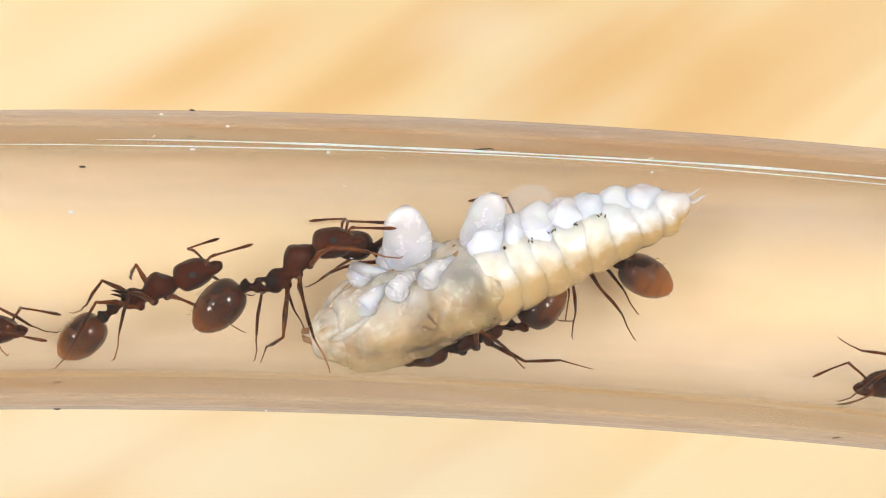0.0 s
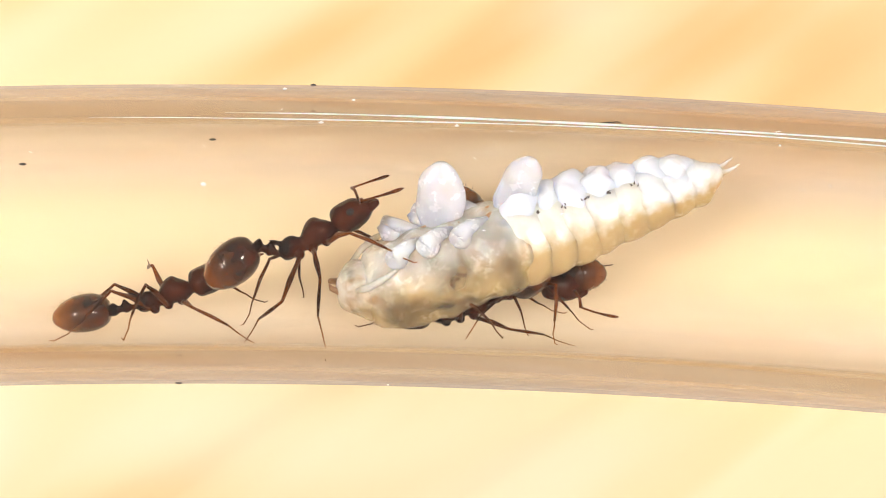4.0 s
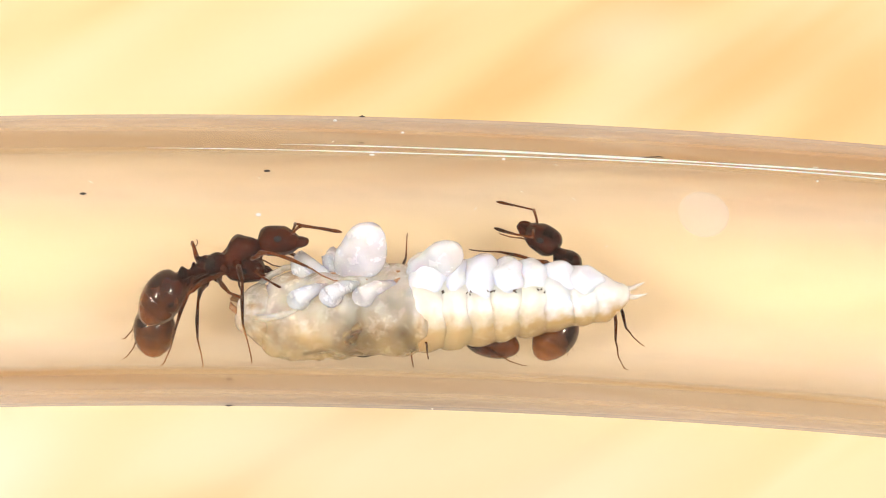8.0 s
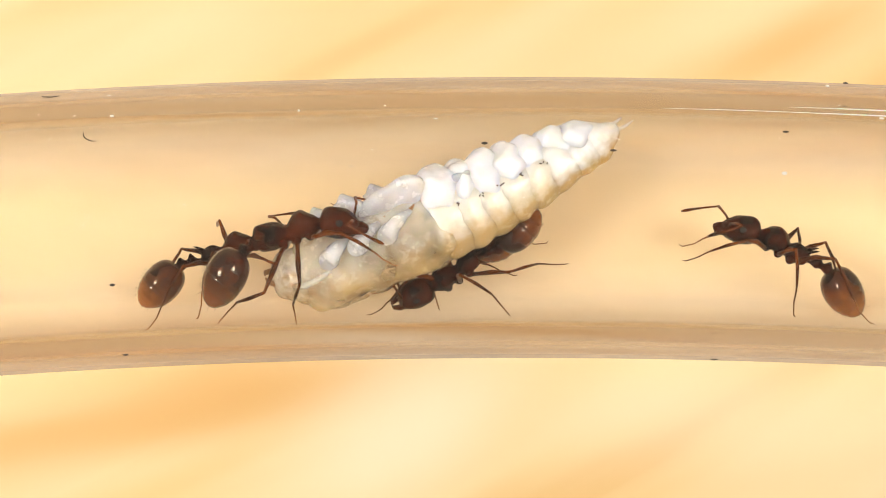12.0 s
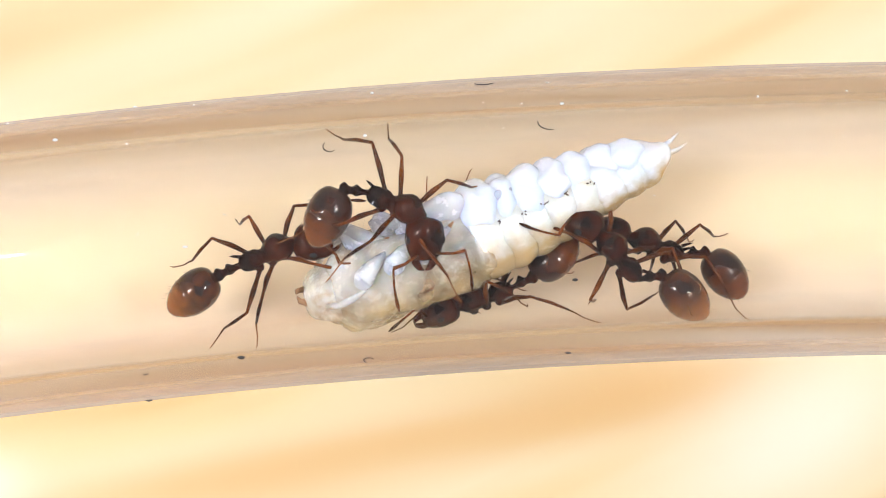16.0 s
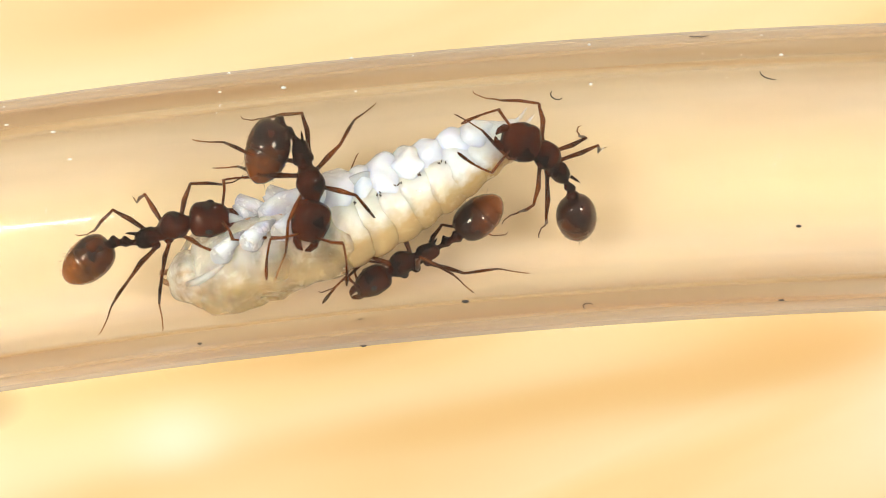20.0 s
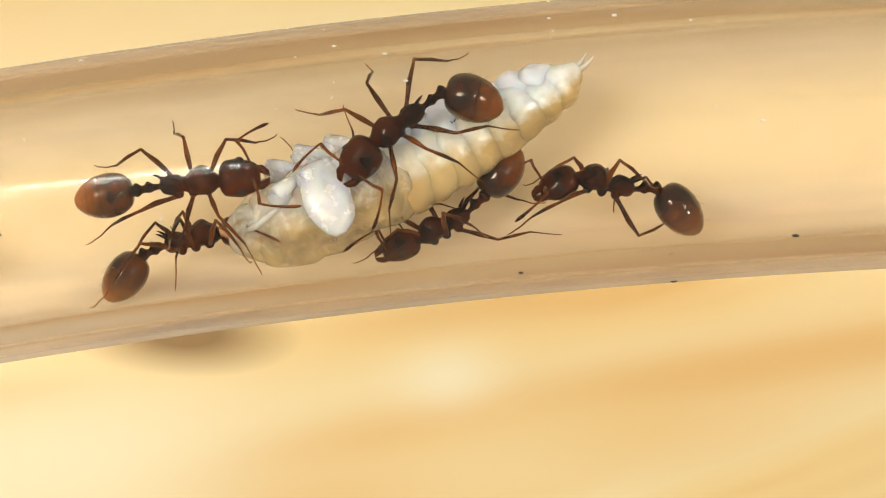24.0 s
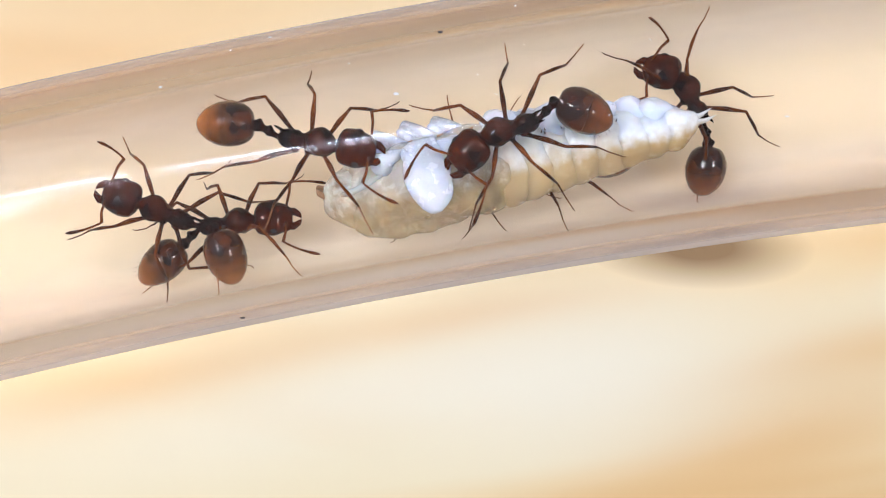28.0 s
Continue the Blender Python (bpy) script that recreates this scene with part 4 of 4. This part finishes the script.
    drive(rover, [
        (0, stance(20.31, 0.67, -2.00, 158, -38, 4, -4, 0)),
        (1, stance(16.31, 1.43, -2.40, 170, -40, 2, -2, 0)),
        (2, stance(15.67, 0.55, -2.40, 166, -39, -1, 1, 0)),
        (2.4, stance(15.32, 0.06, -2.13, 202, -26, 20, -25, 0)),
        (2.8, stance(14.98, -0.14, -1.57, 238, -13, 40, -50, 0)),
        (3.2, stance(14.61, -0.94, -1.60, 274, 1, 60, -75, 0)),
        (3.85, stance(13.52, -1.35, -2.20, 318, 10, 32, -40, 0)),
        (4.5, stance(12.43, -1.77, -2.80, 362, 20, 5, -4, 0)),
        (5, stance(12.27, -1.57, -2.80, 362, 30, 5, -4, 0)),
        (5.2, stance(13.60, -2.17, -2.20, 360, 40, 0, 0, 0)),
        (5.4, stance(16.55, -3.45, -1.50, 356, 50, 21, -18, 0)),
        (5.7, stance(19.79, -2.79, -1.00, 359, 50, 14, -12, 0)),
        (6, stance(20.94, -2.50, -0.50, 357, 50, 2, -1, 0)),
        (6.5, stance(21.78, -2.91, -0.50, 363, 50, -5, 5, 0)),
        (7, stance(23.88, -3.44, -0.50, 358, 50, 5, -4, 0)),
        (7.25, stance(19.23, -1.87, -0.80, 390, 56, -60, 3, 0)),
        (7.5, stance(16.15, -2.35, -1.00, 399, 33, 14, -28, 0)),
        (7.58, stance(14.93, -1.80, -0.20, 440, 9, 10, -59, 0)),
        (7.67, stance(13.69, -1.55, -0.90, 481, -14, 6, 30, 0)),
        (7.75, stance(12.41, -2.51, -1.30, 521, -38, 2, -1, 0)),
        (8, stance(13.84, -1.21, -1.60, 481, -39, 20, -75, 16)),
        (8.5, stance(11.06, -1.06, -2.20, 512, -37, 25, -15, 8)),
        (9, stance(4.61, 0.25, -2.40, 517, -18, 13, 2, 1)),
        (10, stance(-1.04, 1.09, -2.00, 522, -19, 60, -47, 0)),
        (10.3, stance(-5.34, 1.83, -1.00, 538, -10, 1, -1, 0)),
        (10.5, stance(-8.29, 2.60, -0.50, 539, -10, -4, 3, 0)),
        (11, stance(-16.51, 1.59, 0.00, 554, -10, 3, -14, 0)),
        (11.2, stance(-21.47, 0.95, 0.00, 548, -15, 8, -6, 0)),
        (11.4, stance(-26.72, 0.05, 0.00, 546, -20, 0, 0, 0)),
        (11.6, stance(-32.75, -1.04, 0.00, 546, -20, 0, 0, 0)),
        (11.8, stance(-37.20, -1.58, 0.00, 545, -20, 1, 0, 0)),
        (12.65, stance(-43.54, -2.40, 0.00, 546, -20, 1, -1, 0)),
        (13.5, stance(-49.86, -3.33, 0.00, 546, -20, 1, -1, 0)),
        (15.67, stance(-57.06, -4.46, 0.00, 548, -23, 2, -1, 0)),
        (17.83, stance(-64.24, -5.74, 0.00, 550, -26, 2, -1, 0)),
        (20, stance(-71.39, -7.17, 0.00, 552, -30, 2, -2, 0)),
        (20.98, stance(-72.02, -7.68, -0.25, 596, -10, 2, -2, 0)),
        (21.95, stance(-72.71, -7.90, -0.50, 640, 10, 2, -41, 0)),
        (22.92, stance(-73.26, -8.71, -0.75, 684, 30, 14, -1, 0)),
        (23.9, stance(-73.88, -9.22, -1.00, 728, 50, 2, -1, 0)),
        (24.4, stance(-70.74, -9.32, -1.00, 728, 50, 2, -1, 0)),
        (25, stance(-73.52, -9.93, -1.00, 728, 49, -9, 4, 0)),
        (26, stance(-75.69, -10.44, -1.00, 738, 49, -11, 12, 0)),
        (26.5, stance(-78.27, -11.56, -1.00, 719, 50, 7, 7, -1)),
        (26.75, stance(-78.41, -11.65, -1.00, 745, 36, 34, -20, -1)),
        (27, stance(-78.54, -11.75, -1.00, 771, 22, 60, -46, -2)),
        (28, stance(-83.67, -12.27, -1.00, 732, 17, -6, 36, -3)),
    ], 4)
    climber = tagged(more[4], "reddish-brown ant that climbs over the pupa")
    drive(climber, [
        (0, stance(47.18, -5.48, 0.00, 177, -50, -6, 6, 0)),
        (3.5, stance(41.02, -5.21, 0.00, 176, -50, -9, 3, 0)),
        (7, stance(34.87, -5.05, 0.00, 175, -50, -11, -1, 0)),
        (8, stance(34.34, -4.84, 0.00, 173, -50, -6, 5, 0)),
        (8.5, stance(27.81, -2.98, -0.50, 163, -49, 2, -2, 0)),
        (8.75, stance(21.53, -2.83, -0.50, 165, -49, 2, -1, 0)),
        (9, stance(15.26, -2.60, -0.50, 170, -49, 2, -1, -30)),
        (9.5, stance(8.12, -2.72, -0.20, 165, -49, 1, 33, -48)),
        (10, stance(6.24, -2.56, -0.50, 153, -49, 43, 48, -67)),
        (10.3, stance(4.91, -2.66, -0.50, 167, -49, 1, 43, -62)),
        (11, stance(1.47, -2.51, -0.20, 156, -47, 8, 30, -49)),
        (11.15, stance(2.68, -2.27, -0.35, 130, -28, -25, 80, -47)),
        (11.3, stance(4.03, -1.79, -0.50, 105, -8, -24, 80, -44)),
        (11.5, stance(3.75, -0.94, -0.50, 101, -6, -10, 77, -41)),
        (11.75, stance(3.97, -0.72, -0.20, 127, -26, 24, 32, -37)),
        (12, stance(2.93, -1.09, -0.50, 152, -46, 18, 4, -33)),
        (12.5, stance(-4.68, -1.90, -0.50, 163, -49, -11, 41, -44)),
        (13, stance(-7.50, -2.08, -0.50, 178, -50, 16, 16, -56)),
        (13.5, stance(-9.40, -2.43, -0.50, 158, -48, -1, 13, 0)),
        (14.5, stance(-14.06, -2.29, 0.00, 154, -42, -5, 9, 0)),
        (15.5, stance(-18.73, -2.22, 0.50, 150, -36, -10, 6, 0)),
        (16, stance(-22.40, -2.88, 1.00, 132, -24, 16, 57, -53)),
        (17, stance(-26.91, -1.96, 1.80, 172, -10, -4, 37, -74)),
        (17.5, stance(-29.47, -0.67, 1.90, 146, -4, 7, 31, -40)),
        (18, stance(-33.05, -0.01, 1.80, 154, 0, 23, 2, -6)),
        (18.5, stance(-40.17, 0.55, 1.60, 165, -19, 50, -11, -8)),
        (18.75, stance(-44.66, -2.32, 1.00, 181, -30, 32, -17, -10)),
        (19, stance(-48.94, -5.84, -0.50, 191, -40, -1, 10, -11)),
        (19.4, stance(-56.36, -6.99, -0.50, 186, -40, 1, 5, -9)),
        (19.8, stance(-62.39, -7.71, -0.50, 186, -40, 0, 5, -7)),
        (19.9, stance(-63.08, -7.57, -0.50, 230, -17, -25, 4, -6)),
        (20, stance(-63.89, -6.83, 0.10, 274, 5, -40, 4, -6)),
        (20.1, stance(-64.35, -7.87, -0.20, 318, 28, 40, 3, -5)),
        (20.2, stance(-64.93, -8.31, -0.50, 362, 50, 0, 3, -4)),
        (20.7, stance(-60.18, -8.14, -0.50, 375, 49, -3, 3, -2)),
        (21, stance(-58.43, -7.97, -0.50, 371, 48, 7, 14, 0)),
        (21.5, stance(-55.78, -7.30, -0.50, 388, 47, 2, -13, 0)),
        (23.5, stance(-57.58, -7.22, -0.30, 383, 48, -22, 15, 0)),
        (24, stance(-61.20, -7.79, -0.30, 377, 49, -14, 9, 30)),
        (24.5, stance(-64.59, -8.67, -0.30, 389, 47, -22, -25, 44)),
        (25, stance(-66.62, -7.51, -0.30, 406, 45, 1, -14, 57)),
        (26, stance(-73.06, -10.27, -0.30, 363, 49, 11, 14, 59)),
        (26.5, stance(-76.01, -11.41, -0.30, 369, 50, -5, -35, 56)),
        (27, stance(-79.46, -12.23, -0.30, 391, 37, 41, -37, 53)),
        (27.17, stance(-80.81, -12.28, -0.20, 425, 18, 54, -70, 34)),
        (27.33, stance(-82.24, -11.81, -0.10, 458, -1, 57, -80, 16)),
        (27.5, stance(-83.67, -11.33, 0.00, 491, -19, 60, -70, -3)),
        (28, stance(-85.94, -11.95, 0.50, 521, -8, 4, 10, -59)),
    ], 5)
    tail_ant = tagged(more[5], "dark brown ant at the tail of the pupa")
    drive(tail_ant, [
        (0, stance(51.72, -5.48, 0.00, 177, -50, -6, 6, 0)),
        (9, stance(42.98, -5.07, 0.00, 178, -50, -6, 6, 0)),
        (10, stance(34.77, -5.13, 0.00, 177, -50, -18, 6, 0)),
        (10.83, stance(26.91, -4.40, 0.00, 178, -50, -18, 6, 0)),
        (11.67, stance(19.03, -3.85, 0.00, 178, -50, -18, 6, 0)),
        (12.5, stance(11.15, -3.49, 0.00, 179, -50, -18, 6, 0)),
        (13.2, stance(3.90, -2.88, 0.00, 173, -50, -8, 6, 0)),
        (13.5, stance(-0.55, -2.32, -0.50, 172, -50, 5, -4, 0)),
        (14.17, stance(-6.91, -2.81, -0.73, 174, -50, -2, 3, 0)),
        (14.83, stance(-13.24, -3.43, -0.97, 175, -50, -8, 9, 0)),
        (15.5, stance(-19.56, -4.18, -1.20, 177, -50, -15, 16, 0)),
        (16, stance(-20.71, -1.97, -0.80, 161, -39, 4, 26, -57)),
        (17, stance(-22.53, -1.29, -0.80, 161, -19, 1, 7, 4)),
        (17.5, stance(-24.68, -0.65, -0.20, 130, -6, -42, 64, 0)),
        (18, stance(-26.41, 0.50, 0.00, 85, 1, 23, 2, -4, 36)),
        (18.5, stance(-27.33, 0.19, 0.30, 119, -2, 56, -31, -7, 34)),
        (19, stance(-28.25, -0.02, 0.30, 142, -8, 34, -16, -10, 42)),
        (19.5, stance(-30.93, -0.30, 0.30, 134, -7, 60, -32, -10, 40)),
        (20, stance(-33.76, -0.79, 0.50, 141, -4, 31, -14, -10, 40)),
        (20.5, stance(-32.67, 0.09, 0.40, 134, -3, 59, -42, -23, 36)),
        (21, stance(-35.46, -0.27, -0.10, 94, 0, 19, 36, -36)),
        (21.5, stance(-34.02, -1.19, 0.00, 102, 0, 59, -22, 0)),
        (22.5, stance(-39.03, -4.58, 0.00, 135, -14, -7, 47, 0)),
        (23.5, stance(-42.42, -5.78, 0.50, 175, -40, -4, 14, 0)),
        (24, stance(-44.27, -4.64, 0.50, 170, -39, 34, 13, -46)),
        (25, stance(-48.61, -5.30, 0.50, 153, -33, 27, 36, -55)),
        (26, stance(-54.61, -5.43, 0.50, 128, -20, 7, 33, -37)),
        (26.5, stance(-57.00, -5.43, -1.00, 132, -13, 60, -70, -7)),
        (27, stance(-60.15, -4.01, -2.00, 126, -7, 57, -47, 23)),
        (28, stance(-63.78, -6.58, -1.80, 119, -3, 51, -14, -18)),
    ], 6)
    leaver = tagged(more[6], "brown ant leaving through the tube")
    drive(leaver, [
        (0, stance(-4.97, -3.12, -0.50, 6, 50, -2, 0, 0)),
        (0.3, stance(-2.95, -2.89, -0.50, 13, 49, 9, -7, 0)),
        (1, stance(-1.68, -2.49, -0.50, 21, 47, 0, 1, 0)),
        (1.3, stance(-1.88, -2.63, -0.60, 11, 49, -15, 1, 0)),
        (1.38, stance(-1.98, -2.03, -0.30, 52, 25, -11, -39, 0)),
        (1.45, stance(-2.08, -1.42, 0.00, 93, 0, -8, 41, 0)),
        (1.53, stance(-2.20, -2.28, -0.60, 134, -25, -5, 41, 0)),
        (1.6, stance(-2.34, -2.55, -0.60, 175, -50, -1, 1, 0)),
        (2, stance(-3.32, -2.40, -0.60, 158, -49, 0, 16, 0)),
        (2.4, stance(-9.46, -2.55, -0.60, 175, -50, -1, 0, 0)),
        (2.95, stance(-17.72, -2.33, -0.60, 180, -50, 0, 0, 0)),
        (3.5, stance(-26.00, -2.32, -0.60, 185, -50, 1, -1, 0)),
        (5.03, stance(-34.59, -2.86, -0.58, 185, -50, 3, -1, 0)),
        (6.56, stance(-43.18, -3.61, -0.56, 185, -50, 5, -1, 0)),
        (8.09, stance(-51.75, -4.59, -0.54, 185, -50, 7, -2, 0)),
        (9.62, stance(-60.29, -5.79, -0.53, 185, -50, 9, -2, 0)),
        (11.16, stance(-68.81, -7.21, -0.51, 185, -50, 11, -2, 0)),
        (12.69, stance(-77.30, -8.86, -0.49, 185, -50, 13, -3, 0)),
        (14.22, stance(-85.75, -10.72, -0.47, 186, -50, 15, -3, 0)),
        (15.75, stance(-94.15, -12.80, -0.45, 186, -50, 17, -3, 0)),
        (17.28, stance(-102.50, -15.11, -0.43, 186, -50, 19, -3, 0)),
        (18.81, stance(-110.80, -17.62, -0.41, 186, -50, 21, -4, 0)),
        (20.34, stance(-119.03, -20.36, -0.39, 186, -50, 22, -4, 0)),
        (21.88, stance(-127.20, -23.31, -0.38, 186, -50, 24, -4, 0)),
        (23.41, stance(-135.29, -26.47, -0.36, 186, -50, 26, -5, 0)),
        (24.94, stance(-143.31, -29.85, -0.34, 186, -50, 28, -5, 0)),
        (26.47, stance(-151.24, -33.43, -0.32, 186, -50, 30, -5, 0)),
        (28, stance(-159.08, -37.22, -0.30, 186, -50, 32, -5, 0)),
    ], 7)
    runner = tagged(more[7], "dark brown ant running behind the others")
    drive(runner, [
        (0, stance(13.25, 0.20, -2.20, 167, -39, 5, -5, 0)),
        (0.6, stance(6.64, 0.89, -1.80, 171, -40, -2, 2, 0)),
        (1, stance(4.78, 0.15, -1.80, 175, -40, 6, 0, 0)),
        (1.5, stance(3.96, 0.67, -1.40, 170, -40, -2, 2, 0)),
        (2, stance(2.59, 1.24, -0.50, 175, -30, 1, 10, 0)),
        (2.5, stance(-2.15, 0.60, -0.50, 192, -39, 4, -3, 0)),
        (2.75, stance(-7.53, 0.01, -0.50, 188, -40, 2, -2, 0)),
        (3, stance(-12.89, -0.67, -0.50, 185, -40, 1, 0, 0)),
        (3.5, stance(-20.99, -1.32, -0.50, 185, -45, 1, -1, 0)),
        (4, stance(-29.08, -2.17, -0.50, 185, -50, 1, -1, 0)),
        (5.5, stance(-37.85, -2.83, -0.48, 185, -50, 3, -1, 0)),
        (7, stance(-46.62, -3.73, -0.46, 185, -50, 5, -1, 0)),
        (8.5, stance(-55.36, -4.85, -0.44, 185, -50, 7, -2, 0)),
        (10, stance(-64.07, -6.21, -0.43, 185, -50, 9, -2, 0)),
        (11.5, stance(-72.75, -7.79, -0.41, 185, -50, 11, -2, 0)),
        (13, stance(-81.39, -9.61, -0.39, 185, -50, 13, -3, 0)),
        (14.5, stance(-89.99, -11.66, -0.37, 186, -50, 15, -3, 0)),
        (16, stance(-98.53, -13.93, -0.35, 186, -50, 17, -3, 0)),
        (17.5, stance(-107.02, -16.43, -0.33, 186, -50, 19, -3, 0)),
        (19, stance(-115.45, -19.16, -0.31, 186, -50, 21, -4, 0)),
        (20.5, stance(-123.80, -22.11, -0.29, 186, -50, 22, -4, 0)),
        (22, stance(-132.08, -25.28, -0.28, 186, -50, 24, -4, 0)),
        (23.5, stance(-140.28, -28.67, -0.26, 186, -50, 26, -5, 0)),
        (25, stance(-148.39, -32.28, -0.24, 186, -50, 28, -5, 0)),
        (26.5, stance(-156.41, -36.10, -0.22, 186, -50, 30, -5, 0)),
        (28, stance(-164.33, -40.14, -0.20, 186, -50, 32, -5, 0)),
    ], 8)
    pupa = build_pupa()
    walk(pupa, [
        (0, pupa_at(16.73, -0.79, 0.00, 21.7, -55)),
        (1, pupa_at(15.57, -0.21, 0.00, 22.8, -55)),
        (2, pupa_at(15.50, -0.39, 0.00, 21.1, -55)),
        (2.5, pupa_at(15.22, -0.41, 0.00, 18.9, -55)),
        (5, pupa_at(12.14, -0.18, 0.00, 17.2, -55)),
        (6, pupa_at(11.95, 0.10, 0.00, 19.4, -55)),
        (6.5, pupa_at(11.56, -0.03, 0.00, 21.1, -55)),
        (7, pupa_at(10.57, -0.65, 0.00, 14.1, -55)),
        (7.5, pupa_at(7.37, -1.51, 0.00, 10.0, -55)),
        (8, pupa_at(7.42, -1.99, 0.00, 2.5, -51)),
        (8.5, pupa_at(5.35, -1.54, 0.00, 10.0, -47)),
        (9, pupa_at(3.00, -1.27, 0.00, 13.3, -44)),
        (9.5, pupa_at(0.56, -1.20, 0.00, 14.6, -40)),
        (10, pupa_at(0.08, -1.21, 0.00, 14.8, -36)),
        (10.3, pupa_at(-2.72, -1.30, 0.00, 13.6, -36)),
        (11, pupa_at(-6.94, -1.07, 0.00, 17.5, -36)),
        (12, pupa_at(-11.98, -0.35, 0.00, 23.0, -36)),
        (12.5, pupa_at(-13.71, -0.76, 0.00, 18.9, -36)),
        (13, pupa_at(-16.09, -1.31, 0.00, 16.4, -36)),
        (13.5, pupa_at(-17.85, -1.24, 0.00, 18.6, -36)),
        (15.5, pupa_at(-27.63, -1.95, 0.00, 20.3, -36)),
        (16, pupa_at(-28.21, -1.76, 0.00, 22.2, -36)),
        (17, pupa_at(-31.35, -1.87, 0.00, 24.5, -39)),
        (18, pupa_at(-34.97, -2.46, 0.00, 22.8, -42)),
        (18.5, pupa_at(-36.64, -2.84, 0.00, 19.8, -43)),
        (19, pupa_at(-38.20, -2.86, 0.00, 21.7, -45)),
        (20, pupa_at(-42.48, -3.68, 0.00, 21.1, -47)),
        (21, pupa_at(-44.23, -4.02, 0.00, 18.4, -50)),
        (21.5, pupa_at(-44.33, -3.86, 0.00, 20.4, -51)),
        (23.5, pupa_at(-49.94, -4.38, 0.00, 24.3, -57)),
        (24, pupa_at(-52.78, -4.70, 0.00, 24.9, -58)),
        (25, pupa_at(-58.02, -6.14, 0.00, 19.7, -58)),
        (26, pupa_at(-63.61, -6.88, 0.00, 21.3, -59)),
        (26.5, pupa_at(-66.89, -7.07, 0.00, 22.9, -59)),
        (27, pupa_at(-68.56, -7.68, 0.00, 22.3, -60)),
        (28, pupa_at(-72.25, -9.22, 0.00, 15.7, -60)),
    ])
    for pad in parts_of(pupa, "wing_pad"):
        x, y, lean = pad["place"]
        rows = [(t, pad_pose(x, y, lean + fold)) for t, fold in ((0, 0), (2, 4), (5, -2), (7.5, 2), (9, 34), (10.5, 52), (16, 56), (19, 52))]
        if x < -2:
            flat = pad_across(x - 0.1, 133)
            rows += [(21, rows[-1][1].lerp(flat, 0.5)), (22.5, flat), (28, flat)]
        else:
            rows += [(28, rows[-1][1])]
        walk(pad, rows)
    for ring in parts_of(pupa, "abdomen_ring"):
        i = ring["order"]
        walk(ring, [
            (0, ring_pose(i, -0.7, -55)), (1, ring_pose(i, -2.0, -55)), (2, ring_pose(i, -0.1, -55)),
            (2.5, ring_pose(i, 4.3, -55)), (5, ring_pose(i, -1.8, -55)), (6, ring_pose(i, -5.8, -55)),
            (6.5, ring_pose(i, -0.9, -55)), (7, ring_pose(i, 15.7, -55)), (7.5, ring_pose(i, 21.2, -55)),
            (8, ring_pose(i, 2.2, -51)), (8.5, ring_pose(i, 26.5, -47)), (9, ring_pose(i, 24.5, -44)),
            (9.5, ring_pose(i, 19.7, -40)), (10, ring_pose(i, 13.6, -36)), (10.3, ring_pose(i, 17.9, -36)),
            (11, ring_pose(i, 14.0, -36)), (12, ring_pose(i, 7.1, -36)), (12.5, ring_pose(i, 15.5, -36)),
            (13, ring_pose(i, 15.3, -36)), (13.5, ring_pose(i, 17.5, -36)), (15.5, ring_pose(i, 8.1, -36)),
            (16, ring_pose(i, 4.2, -36)), (17, ring_pose(i, 2.9, -39)), (18, ring_pose(i, 8.9, -42)),
            (18.5, ring_pose(i, 15.7, -43)), (19, ring_pose(i, 11.4, -45)), (20, ring_pose(i, 10.8, -47)),
            (21, ring_pose(i, 12.5, -50)), (21.5, ring_pose(i, 8.4, -51)), (23.5, ring_pose(i, 10.4, -57)),
            (24, ring_pose(i, 9.1, -58)), (25, ring_pose(i, 11.4, -58)), (26, ring_pose(i, 7.9, -59)),
            (26.5, ring_pose(i, 1.8, -59)), (27, ring_pose(i, -3.9, -60)), (28, ring_pose(i, -0.1, -60)),
        ])


motions()
